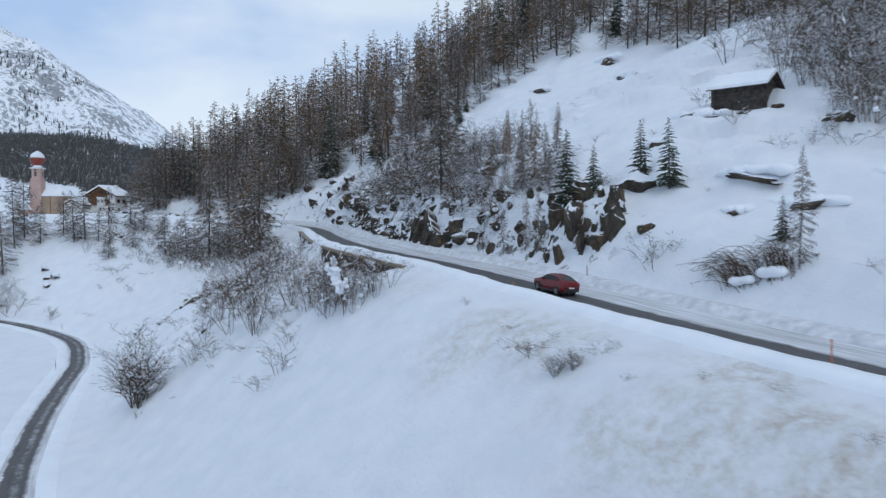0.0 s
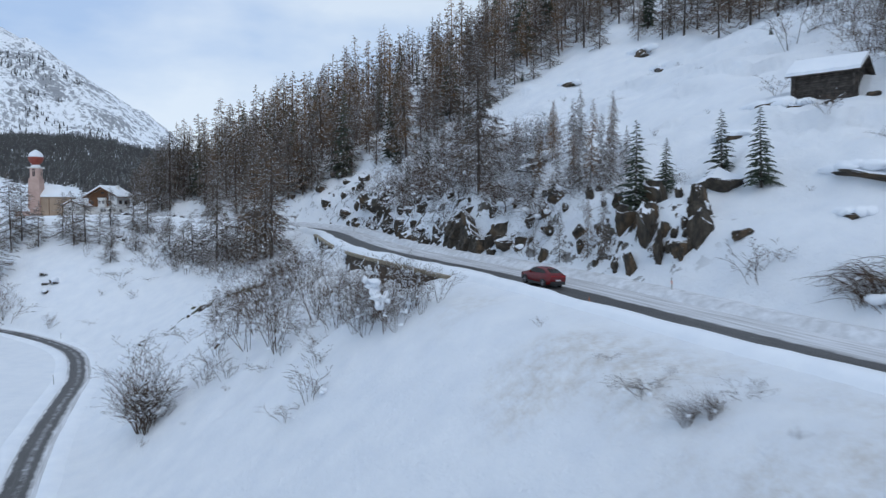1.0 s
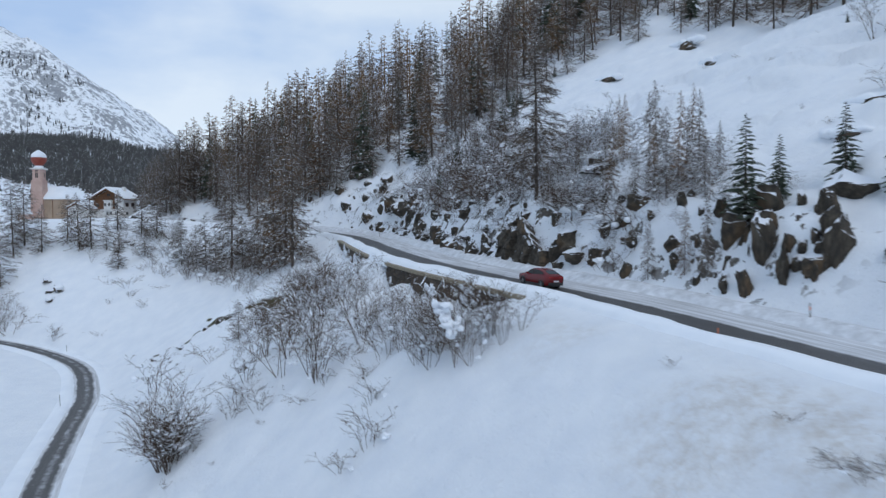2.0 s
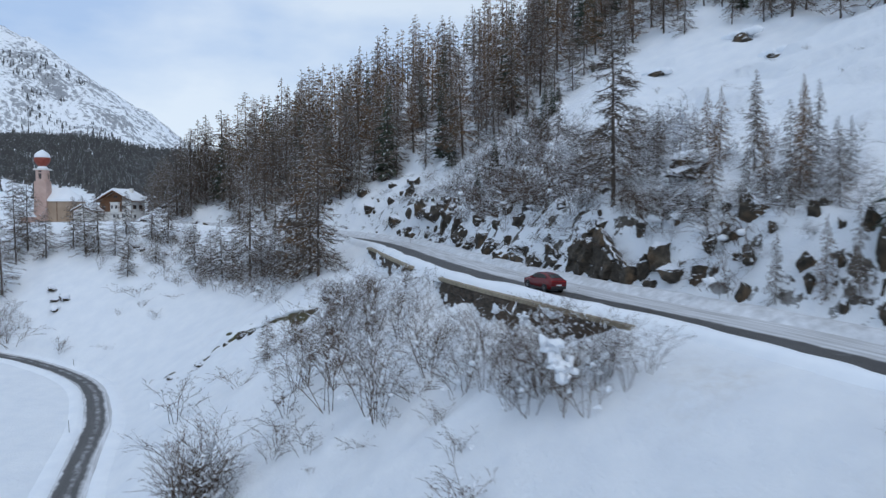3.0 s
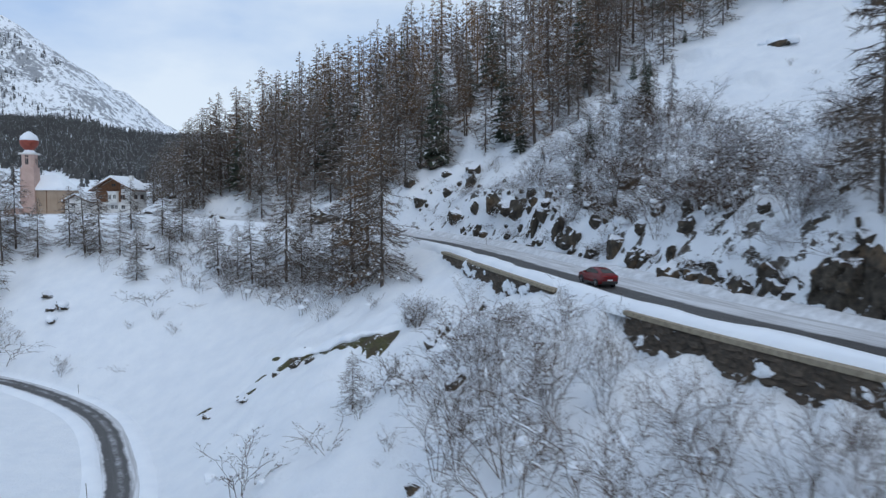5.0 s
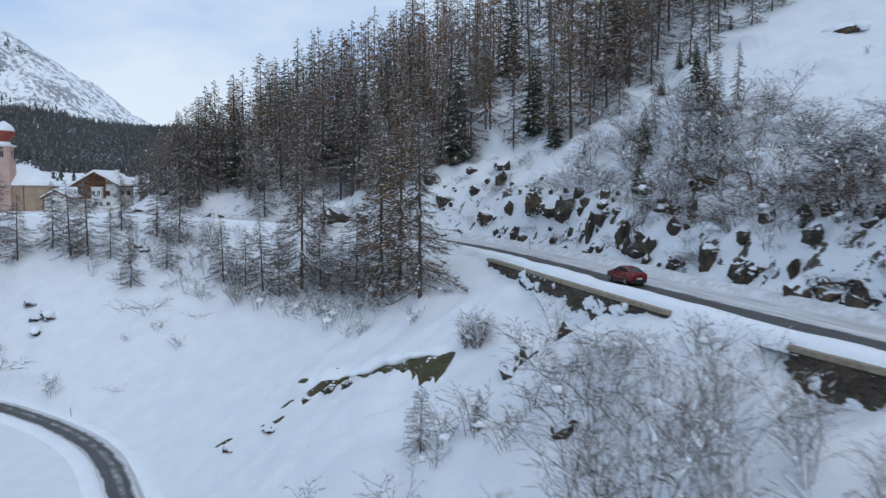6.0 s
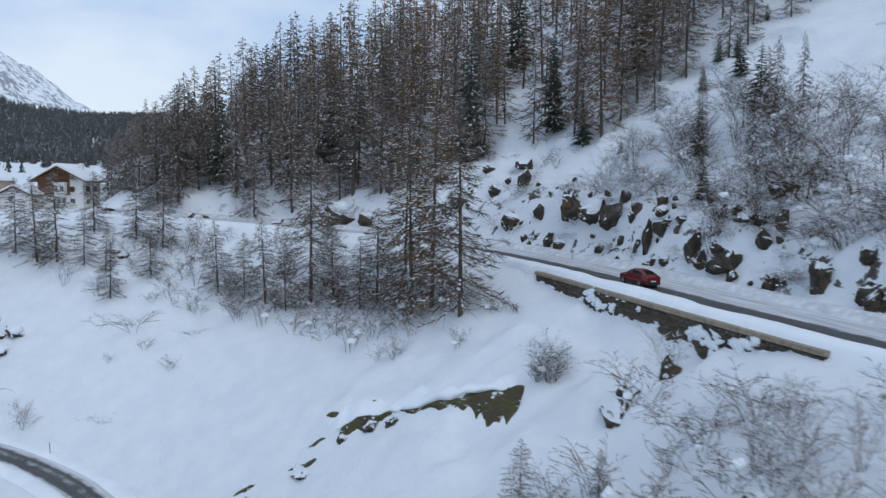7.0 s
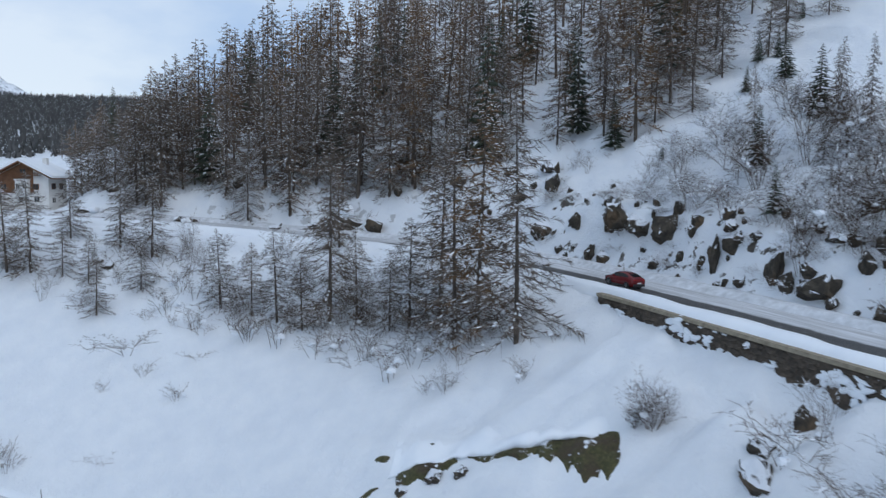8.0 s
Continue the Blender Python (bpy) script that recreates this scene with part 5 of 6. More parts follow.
# snow-laden thickets on the bank above the road, and bare trees at the edge of the open slope
thick_rnd = random.Random(41)
for y0, y1, u0, u1, count, h0, h1 in ((103, 168, 5.0, 24, 124, 2.6, 5.8), (80, 104, 5.5, 14, 24, 2.2, 3.8), (164, 190, 4, 14, 8, 1.4, 2.6)):
    for k in range(count):
        p = along(index_at(thick_rnd.uniform(y0, y1)), HALF + thick_rnd.uniform(u0, u1))
        if k % 2:
            plant(thick_rnd.choice(thicket_protos), p.x, p.y, thick_rnd.uniform(h0, h1), 5.0, thick_rnd, 0.95)
        else:
            tagged(plant(thick_rnd.choice(alder_protos), p.x, p.y, thick_rnd.uniform(h0, h1) * 1.1, 7.0, thick_rnd, 1.1), "bare snow-dusted deciduous tree above the road", "", "thickets above the road").name = "deciduous_tree"
for x, y, h in ((41.3, 79, 8.4), (39.6, 69.6, 8.8), (42.2, 87, 7.2), (47.7, 87.6, 7.2), (46, 78, 8), (50, 82, 8), (44, 73, 7), (40, 76, 5), (43, 82, 6), (45, 92, 7), (52.7, 105.7, 8), (51.5, 96.1, 8), (48, 84.7, 8), (55.7, 117, 8), (44, 84.3, 7.6), (43.7, 76, 6.8), (38.9, 69.4, 5.7), (53.8, 92.5, 8), (36.5, 70.8, 2.7), (40.9, 76, 4.6), (46, 68, 8), (49, 73, 8.5), (42, 66, 6.5), (52, 78, 9), (47, 95, 8), (50, 101, 8), (54, 110, 9), (45, 103, 6), (55, 86, 9), (40.5, 90, 4.5), (38, 72.5, 3.2), (44.5, 70.5, 7), (48.5, 70, 8), (41.5, 73.5, 4), (45.2, 81, 6), (49.5, 88, 8), (53, 99, 9), (57, 95, 9), (47.5, 99, 7), (43.2, 95, 5), (58, 104, 9), (46.8, 75.2, 6), (51, 91, 7), (41.8, 84, 3.6), (47.2, 72, 8), (50.5, 76, 9), (44.6, 67.5, 6), (53.5, 82, 9), (48.8, 80, 7), (43.4, 78.6, 5), (50.2, 94.5, 8), (55.6, 99, 9), (45.6, 87.5, 6), (41, 70.8, 4)):
    tagged(plant(thick_rnd.choice(alder_protos), x, y, h, 7.0, thick_rnd, 1.0), "bare deciduous tree beside the open snow slope", "", "bare trees near the hut").name = "deciduous_tree"
for x, y, h in ((-14.3, 145.2, 6), (-11.2, 141.8, 7.5), (-7, 141.4, 8), (-1.3, 144, 8.6), (-6, 120.5, 6.2), (-0.1, 128, 7.4), (2.4, 124.9, 5), (-9.3, 125.5, 5.4), (-5.6, 114.6, 4.6), (-3, 109.5, 4.8), (-8.8, 166.2, 6.7), (-10, 158.7, 6.7), (-5.8, 156.2, 7.2), (-2, 155.1, 8.9), (-4.8, 148.4, 7.1), (-9.1, 147.4, 5.3), (-10.4, 152.2, 5.6), (-3.5, 160, 8), (0, 151, 8), (3, 149, 7)):
    tagged(plant(thick_rnd.choice(alder_protos), x, y, h, 7.0, thick_rnd, 1.15), "bare deciduous tree with snow on its limbs above the road", "", "bare trees above the road").name = "deciduous_tree"
for k in range(60):
    s = index_at(176) + thick_rnd.uniform(0, 95)
    p = along(s, HALF + thick_rnd.uniform(2.0, 15))
    if k % 3:
        plant(thick_rnd.choice(shrub_protos), p.x, p.y, thick_rnd.uniform(0.9, 2.2), 2.4, thick_rnd, 1.1)
    else:
        w = thick_rnd.uniform(1.0, 2.8)
        rock(p.x, p.y, w, w * thick_rnd.uniform(0.6, 1.0), 0.4)
def arching_bush(x0, y0, x1, y1, heading, swing, canes, rise, reach, seed):
    """Canes that spring from a strip of ground and are bent over by the snow."""
    rnd = random.Random(seed)
    wood, snow = Geo(), Geo()
    cx, cy = (x0 + x1) / 2, (y0 + y1) / 2
    cz = height(cx, cy)
    for k in range(canes):
        f = rnd.random()
        bx, by = x0 + (x1 - x0) * f + rnd.uniform(-0.4, 0.4), y0 + (y1 - y0) * f + rnd.uniform(-0.4, 0.4)
        w = radians(heading + rnd.gauss(0, swing))
        r, u, z0 = reach * rnd.uniform(0.5, 1.15), rise * rnd.uniform(0.45, 1.1), height(bx, by) - cz - 0.2
        pts = []
        for n in range(7):
            s = n / 6
            pts.append(Vector((bx - cx + math.cos(w) * r * s ** 1.25, by - cy + math.sin(w) * r * s ** 1.25, z0 + u * math.sin(2.3 * s ** 0.8) + rnd.uniform(-0.05, 0.05))))
        wood.tube(pts, [0.03, 0.027, 0.024, 0.02, 0.017, 0.013, 0.006], 3)
        for n in range(16):
            s = rnd.uniform(1.5, 5.99)
            p = pts[int(s)].lerp(pts[int(s) + 1], s % 1)
            d = Vector((math.cos(w) * 0.6 + rnd.uniform(-0.7, 0.7), math.sin(w) * 0.6 + rnd.uniform(-0.7, 0.7), rnd.uniform(-0.9, 0.5))) * rnd.uniform(0.25, 0.8)
            v = Vector((rnd.uniform(-1, 1), rnd.uniform(-1, 1), rnd.uniform(-1, 1))).normalized() * 0.012
            wood.face(p - v, p + v, p + d)
        for n in (2, 3, 4):
            if rnd.random() < 0.35:
                v = Vector((-math.sin(w), math.cos(w), 0)) * rnd.uniform(0.03, 0.09)
                m1 = pts[n].lerp(pts[n + 1], 0.5) + Vector((0, 0, 0.12))
                snow.face(pts[n] + Vector((0, 0, 0.05)), m1 - v, pts[n + 1] + Vector((0, 0, 0.05)), m1 + v)
    for k in range(4):
        f = rnd.random()
        bx, by = x0 + (x1 - x0) * f, y0 + (y1 - y0) * f
        s = rnd.uniform(0.3, 0.55)
        snow.blob((bx - cx - 0.5, by - cy, height(bx, by) - cz + 0.2), (s * 1.2, s, s * 0.8), rnd, 0.12, 7, 10)
    t = thing("shrub", pose(cx, cy, cz), "arching bare shrub bent down by snow beside the road", "shrub", "arching shrubs by the road")
    part("crown", wood, SHRUB, t)
    tagged(part("snow", snow, SNOW, t, "snow caught on the branches", True), kind="stuff")


arching_bush(21.6, 56.8, 23.4, 54.6, 118, 26, 62, 2.3, 3.6, 501)
arching_bush(23.6, 54.8, 24.8, 53.2, 130, 70, 56, 2.4, 2.0, 502)
arching_bush(4.6, 92.5, 6.8, 87.5, 150, 55, 34, 2.2, 2.8, 503)
arching_bush(-7.0, 141.5, -4.2, 138.2, 170, 45, 44, 3.2, 3.8, 504)
arching_bush(-10.2, 134.8, -7.2, 129.5, 170, 45, 44, 3.0, 3.6, 505)
arching_bush(-6.6, 125.0, -4.6, 119.5, 165, 50, 44, 3.0, 3.4, 506)
arching_bush(0.8, 101.0, 3.2, 97.5, 160, 55, 40, 2.6, 3.0, 507)
for k in range(30):
    p = along(index_at(thick_rnd.uniform(74, 104)), HALF + thick_rnd.uniform(4.0, 13))
    plant(thick_rnd.choice(thicket_protos), p.x, p.y, thick_rnd.uniform(1.6, 3.2), 5.0, thick_rnd, 1.1)
for k in range(44):
    p = along(index_at(thick_rnd.uniform(104, 158)), HALF + thick_rnd.uniform(4.0, 15))
    tagged(plant(thick_rnd.choice(shrub_protos), p.x, p.y, thick_rnd.uniform(1.8, 3.6), 2.4, thick_rnd, 1.35), "dense brown undergrowth in the thicket above the road", "", "thickets above the road")
for k in range(20):
    p = along(index_at(thick_rnd.uniform(82, 110)), HALF + thick_rnd.uniform(5.0, 11))
    tagged(plant(thick_rnd.choice(alder_protos), p.x, p.y, thick_rnd.uniform(1.8, 3.6), 7.0, thick_rnd, 1.1), "bare snow-dusted deciduous tree above the road", "", "thickets above the road").name = "deciduous_tree"
for k in range(44):
    p = along(index_at(thick_rnd.uniform(158, 184)), HALF + thick_rnd.uniform(6, 30))
    tagged(plant(thick_rnd.choice(shrub_protos), p.x, p.y, thick_rnd.uniform(0.5, 1.3), 2.4, thick_rnd, 1.25), "dry brown tuft poking through the snow", "tuft", "tufts in the snow").name = "tuft"
for k in range(46):
    p = along(index_at(thick_rnd.uniform(55, 150)), HALF + thick_rnd.uniform(9, 64))
    tagged(plant(thick_rnd.choice(shrub_protos), p.x, p.y, thick_rnd.uniform(0.35, 1.1), 2.4, thick_rnd, 1.2), "dry brown tuft poking through the snow", "tuft", "tufts in the snow").name = "tuft"
for k in range(22):
    x, y = thick_rnd.uniform(41, 58), thick_rnd.uniform(66, 116)
    tagged(plant(thick_rnd.choice(alder_protos), x, y, thick_rnd.uniform(6.5, 10), 7.0, thick_rnd, 1.0), "bare deciduous tree beside the open snow slope", "", "bare trees near the hut").name = "deciduous_tree"
# low snow-laden growth close above the road
for k in range(96):
    p = along(index_at(thick_rnd.uniform(80, 186)), HALF + thick_rnd.uniform(2.2, 7.0))
    tagged(plant(thick_rnd.choice(thicket_protos), p.x, p.y, thick_rnd.uniform(1.0, 2.3), 5.0, thick_rnd, 1.25), "low bare bush weighed down by snow on the road bank", "", "bushes on the road bank")
# undergrowth among the larches on the valley slope
for k in range(46):
    p = along(index_at(160) + thick_rnd.uniform(0, 84), -HALF - thick_rnd.uniform(4, 17))
    tagged(plant(thick_rnd.choice(alder_protos), p.x, p.y, thick_rnd.uniform(2.6, 5.2), 7.0, thick_rnd, 0.9), "thin bare deciduous sapling among the larches", "", "saplings on the valley slope").name = "sapling"
for k in range(60):
    p = along(index_at(158) + thick_rnd.uniform(0, 82), -HALF - thick_rnd.uniform(5, 19))
    plant(thick_rnd.choice(shrub_protos), p.x, p.y, thick_rnd.uniform(1.6, 4.2), 2.4, thick_rnd, 1.15)
for k in range(30):
    p = along(index_at(thick_rnd.uniform(80, 126)), -HALF - thick_rnd.uniform(5, 18))
    plant(thick_rnd.choice(shrub_protos), p.x, p.y, thick_rnd.uniform(1.6, 3.6), 2.4, thick_rnd, 1.2)

for proto in wood_protos + near_protos + [lone_proto] + spruce_protos + shrub_protos + round_protos + alder_protos + thicket_protos:
    for o in (*proto.children_recursive, proto):
        bpy.data.objects.remove(o)


# ---------- clumps of snow on the bushes below the road ----------
def snow_clump(x, y, z, size, seed):
    rnd = random.Random(seed)
    g = Geo()
    for k in range(34):
        f = rnd.random()
        g.blob(((0.55 * f - 0.3 + rnd.gauss(0, 0.22)) * size, rnd.gauss(0, 0.3) * size, (0.75 - 1.5 * f + rnd.gauss(0, 0.16)) * size), (size * rnd.uniform(0.10, 0.34), size * rnd.uniform(0.12, 0.34), size * rnd.uniform(0.10, 0.28)), rnd, 0.34, 7, 10)
    ob = new("snow_clump", g.mesh("snow_clump", SNOW, True))
    ob.location = (x, y, z)
    return tagged(ob, "heavy white clump of snow caught in a bare bush", "snow", kind="stuff")


snow_clump(-10.3, 72.7, 24.3, 1.3, 3)
snow_clump(-11.6, 79.2, 26.0, 0.55, 4)


# ---------- bare wet grass where the snow has slipped ----------
def slip_edge(t):
    """The line under the broken snow edge, from its low end to its high end."""
    x = np.interp(t, (0, 0.2, 0.4, 0.6, 0.8, 1), (-51.2, -48.1, -44.8, -41.6, -38.6, -35.0))
    y = np.interp(t, (0, 0.2, 0.4, 0.6, 0.8, 1), (147.9, 145.9, 144.3, 141.0, 139.4, 137.9))
    return x, y + 0.35 * lumps(t * 16, t * 0, 1.6, 77, 3)


def grass_strip(t0, t1, width, seed, lift=0.0):
    """Bare turf below the slip edge; width(t): how far it reaches down the slope, frayed."""
    n, m = int((t1 - t0) * 120) + 8, 22
    T, V = np.meshgrid(np.linspace(t0, t1, n), np.linspace(0, 1, m), indexing="ij")
    ex, ey = slip_edge(T)
    ends = np.sqrt(np.clip(1 - ((T - t0) / (t1 - t0) * 2 - 1) ** 6, 0, 1))
    reach = width(T) * ends * (1 + 0.75 * lumps(T * 20, V * 0.6, 1.3, seed, 4, 0.65))
    x, y = ex + (-0.28 * V * reach), ey + 0.7 - (0.96 * V * reach + 0.7)
    x = x + 0.3 * lumps(T * 20, V * 3, 0.7, seed + 2, 2)
    z = land(x, y)[0] + 0.30 + 0.10 * lumps(x, y, 0.5, seed + 3, 2) - 0.55 * V ** 9 - 0.5 * (1 - ends) + lift
    q = (np.arange(n - 1)[:, None] * m + np.arange(m - 1)[None, :]).ravel()
    me = raw_mesh("grass_patch", np.stack([x.ravel(), y.ravel(), z.ravel()], 1), np.stack([q, q + 1, q + m + 1, q + m], 1)[:, ::-1], MOSS)
    return tagged(new("grass_patch", me), "bare wet olive-green grass under a slipped snow edge", "grass", "bare grass patches", "stuff")


grass_strip(0.36, 1.02, lambda t: np.interp(t, (0.36, 0.5, 0.66, 0.78, 0.86, 1.02), (0.7, 1.1, 1.3, 2.6, 4.8, 5.4)), 301)
grass_strip(0.03, 0.22, lambda t: 1.8 + 0 * t, 302)
grass_strip(0.16, 0.34, lambda t: 1.2 + 0 * t, 303)


def turf_hole(cx, cy, a, b, turn, seed):
    """A small hole in the snow with wet turf in it."""
    w, r = np.meshgrid(np.linspace(0, 2 * math.pi, 28), np.linspace(0, 1, 7), indexing="ij")
    k = r * (1 + 0.8 * lumps(np.cos(w) * 2, np.sin(w) * 2, 1.0, seed, 3))
    u, v = a * k * np.cos(w), b * k * np.sin(w)
    c, d = math.cos(radians(turn)), math.sin(radians(turn))
    x, y = cx + u * c - v * d, cy + u * d + v * c
    z = land(x, y)[0] + 0.14 - 0.3 * r ** 4
    q = (np.arange(27)[:, None] * 7 + np.arange(6)[None, :]).ravel()
    me = raw_mesh("grass_patch", np.stack([x.ravel(), y.ravel(), z.ravel()], 1), np.stack([q, q + 7, q + 8, q + 1], 1), MOSS)
    return tagged(new("grass_patch", me), "small hole in the snow showing wet brown turf", "grass", "bare grass patches", "stuff")


for i, row in enumerate(((-54.2, 144.8, 1.3, 0.5, 170), (-59.7, 145.6, 1.0, 0.35, 170), (-51.6, 149.6, 0.8, 0.3, 150), (-47.6, 147.6, 0.6, 0.25, 150), (-53.0, 147.2, 0.9, 0.4, 160))):
    turf_hole(*row, 320 + i)


# the broken slab of snow that hangs over the bare grass
slab_t = np.linspace(-0.02, 0.97, 90)
slab_x, slab_y = slip_edge(slab_t)
slab_rows = []
for k, (off, lift) in enumerate(((2.6, -0.15), (1.3, 0.55), (0.4, 0.98), (-0.25, 1.0), (-0.55, 0.72), (-0.35, 0.35), (-0.1, -0.2))):
    w = lumps(slab_t * 30, slab_t * 0 + k * 0.6, 1.6, 78, 3)
    x, y = slab_x + (off + 0.35 * w) * 0.4, slab_y + (off + 0.35 * w) * 0.9
    slab_rows.append(np.stack([x, y, land(x, y)[0] + lift * np.interp(slab_t, (-0.02, 0.15, 0.42, 0.58, 0.82, 0.97), (0.0, 0.55, 0.5, 1.1, 0.95, 0.0)) + 0.10 * w], 1))
sq = (np.arange(6)[:, None] * 90 + np.arange(89)[None, :]).ravel()
tagged(new("snow_slab", raw_mesh("snow_slab", np.concatenate(slab_rows), np.stack([sq, sq + 1, sq + 91, sq + 90], 1)[:, ::-1], SNOW)), "broken slab edge of snow above the bare grass", "snow", kind="stuff")


# ---------- hut ----------
def log_hut(m):
    hut = thing("hay_hut", m, "dark weathered log hay hut with thick snow on its roof", "hut")
    W, D, H = 5.6, 4.2, 2.9
    n = 11
    for k in range(n):
        z = 0.12 + k * H / n
        for side in range(2):
            g = Geo()
            y = side * D
            g.tube([(-0.35, y, z), (W + 0.35, y, z)], [0.155, 0.155], 8, True)
            part("log", g, OLD_WOOD, hut)
            g = Geo()
            x = side * W
            g.tube([(x, -0.35, z + 0.13), (x, D + 0.35, z + 0.13)], [0.15, 0.15], 8, True)
            part("log", g, OLD_WOOD, hut)
    ridge = H + 1.25
    for x0, x1 in ((0.0, 0.12), (W - 0.12, W)):
        g = Geo()
        g.v = [(x0, 0, H), (x0, D, H), (x0, D / 2, ridge), (x1, 0, H), (x1, D, H), (x1, D / 2, ridge)]
        g.f = [(0, 2, 1), (3, 4, 5), (0, 1, 4, 3), (1, 2, 5, 4), (2, 0, 3, 5)]
        part("gable_wall", g, OLD_WOOD, hut)
    for sg in (-1, 1):
        e = D / 2 + 0.75
        drop = 1.25 * e / (D / 2)
        for nm, lift, th, mat, over in (("roof", 0.05, 0.12, OLD_WOOD, 0.75), ("snow", 0.175, 0.42, SNOW, 0.68)):
            g = Geo()
            nseg = 12
            rows = []
            for i in range(nseg + 1):
                x = -over + (W + 2 * over) * i / nseg
                wob = 0.07 * math.sin(i * 1.9 + sg) if nm == "snow" else 0
                y1 = D / 2 + sg * (e + wob)
                z1 = ridge - drop + lift
                rows.append([(x, D / 2, ridge + lift), (x, y1, z1), (x, y1 - sg * 0.03, z1 + th * 0.8 + wob * 0.5), (x, D / 2 + sg * e * 0.6, ridge - drop * 0.6 + lift + th + wob * 0.3), (x, D / 2, ridge + lift + th)])
            for r in rows:
                g.v += r
            for i in range(nseg):
                for j in range(5):
                    k = (j + 1) % 5
                    g.f.append((i * 5 + j, i * 5 + k, i * 5 + 5 + k, i * 5 + 5 + j))
            g.f.append((0, 1, 2, 3, 4))
            g.f.append(tuple(nseg * 5 + j for j in (4, 3, 2, 1, 0)))
            part(nm, g, mat, hut, "thick smooth roof snow" if nm == "snow" else "", False)
    return hut


log_hut(pose(31.6, 87.6, height(34, 86) - 0.2, 0, 0, -43))


# ---------- buildings at the end of the valley ----------
def opening(parent, x, y, z, w, h, face="front", frame_mat=None, name="window"):
    """A window with a frame and a dark pane, set on a wall that looks along -y (front) or +x (side)."""
    frame_mat = frame_mat or PLASTER
    fr = Geo()
    for a, b, c, d in ((-w / 2 - 0.1, -h / 2 - 0.1, w / 2 + 0.1, -h / 2), (-w / 2 - 0.1, h / 2, w / 2 + 0.1, h / 2 + 0.1), (-w / 2 - 0.1, -h / 2, -w / 2, h / 2), (w / 2, -h / 2, w / 2 + 0.1, h / 2), (-0.03, -h / 2, 0.03, h / 2)):
        fr.box(a, -0.06, b, c, 0.04, d)
    pane = Geo()
    pane.box(-w / 2, -0.02, -h / 2, w / 2, 0.03, h / 2)
    win = part(name, fr, frame_mat, parent, "small window with a pale frame")
    win.matrix_basis = pose(x, y, z, 0, 0, 0 if face == "front" else 90)
    part("pane", pane, DARK, win)
    return win


def gable_roof(parent, W, D, z_eave, z_ridge, over, thick=0.5):
    """Two wooden roof slopes with their snow; the ridge runs along y."""
    for sg in (-1, 1):
        e = W / 2 + over
        drop = (z_ridge - z_eave) * e / (W / 2)
        for nm, lift, th, mat, o in (("roof", 0.0, 0.22, BROWN_WOOD, over), ("roof_snow", 0.225, thick, SNOW, over - 0.1)):
            g = Geo()
            nseg = 10
            for i in range(nseg + 1):
                y = -o + (D + 2 * o) * i / nseg
                wob = 0.10 * math.sin(i * 2.1 + sg) if nm != "roof" else 0
                x1, z1 = sg * (e + wob), z_ridge - drop + lift
                g.v += [(0, y, z_ridge + lift), (x1, y, z1), (x1 * 0.99, y, z1 + th * 0.75), (x1 * 0.6, y, z_ridge - drop * 0.6 + lift + th), (0, y, z_ridge + lift + th)]
            for i in range(nseg):
                for j in range(5):
                    k = (j + 1) % 5
                    g.f.append((i * 5 + j, i * 5 + k, i * 5 + 5 + k, i * 5 + 5 + j))
            g.f.append((0, 1, 2, 3, 4))
            g.f.append(tuple(nseg * 5 + j for j in (4, 3, 2, 1, 0)))
            part(nm, g, mat, parent, "snow covering the roof" if nm != "roof" else "")


def chalet(m):
    house = thing("chalet", m, "white plastered chalet with brown timber gable and snowy roof", "house")
    W, D, E, R = 10.0, 6.2, 6.4, 8.9
    g = Geo()
    g.prism([(-W / 2, -4), (W / 2, -4), (W / 2, E), (0, R), (-W / 2, E)], 0, D)
    part("wall", g, PLASTER, house)
    for k in range(26):
        g = Geo()
        x0 = -W / 2 + 0.02 + k * (W - 2.9) / 26
        x1 = x0 + (W - 2.9) / 26 - 0.03
        xm = (x0 + x1) / 2
        top = E + (R - E) * (1 - abs(xm) / (W / 2)) - 0.15
        g.box(x0, -0.12, 3.1, x1, 0.02, top)
        part("board", g, BROWN_WOOD, house)
    g = Geo()
    g.box(-0.9, -0.95, 2.9, 1.5, 0.0, 5.5)
    g.box(-1.05, -1.1, 5.5, 1.65, 0.0, 5.75)
    part("bay", g, PLASTER, house, "white projecting bay")
    for x in (-0.35, 0.95):
        opening(house, x, -0.97, 4.4, 0.7, 0.95)
    for x, w in ((-0.4, 0.7), (0.75, 0.7), (2.7, 1.0)):
        opening(house, x, -0.03, 1.9, w, 0.9)
    opening(house, 2.6, -0.15, 4.3, 1.0, 0.9, frame_mat=BROWN_WOOD)
    opening(house, -3.6, -0.15, 4.3, 1.0, 0.9, frame_mat=BROWN_WOOD)
    opening(house, 0.2, -0.15, 7.2, 1.1, 0.8, frame_mat=BROWN_WOOD)
    for y in (1.6, 4.2):
        opening(house, W / 2 + 0.03, y, 4.4, 1.1, 0.95, "side", BROWN_WOOD)
    opening(house, W / 2 + 0.03, 1.6, 1.8, 1.1, 0.95, "side")
    g = Geo()
    g.box(-3.6, -0.7, 6.35, 3.6, -0.1, 6.45)
    for k in range(24):
        g.box(-3.6 + k * 0.3, -0.72, 6.45, -3.45 + k * 0.3, -0.68, 7.05)
    part("balcony", g, BROWN_WOOD, house, "narrow timber balcony")
    gable_roof(house, W, D, E, R, 1.3, thick=0.55)
    g = Geo()
    g.box(1.6, 4, 8, 2.4, 4.8, 9.8)
    part("chimney", g, PLASTER, house)
    return house


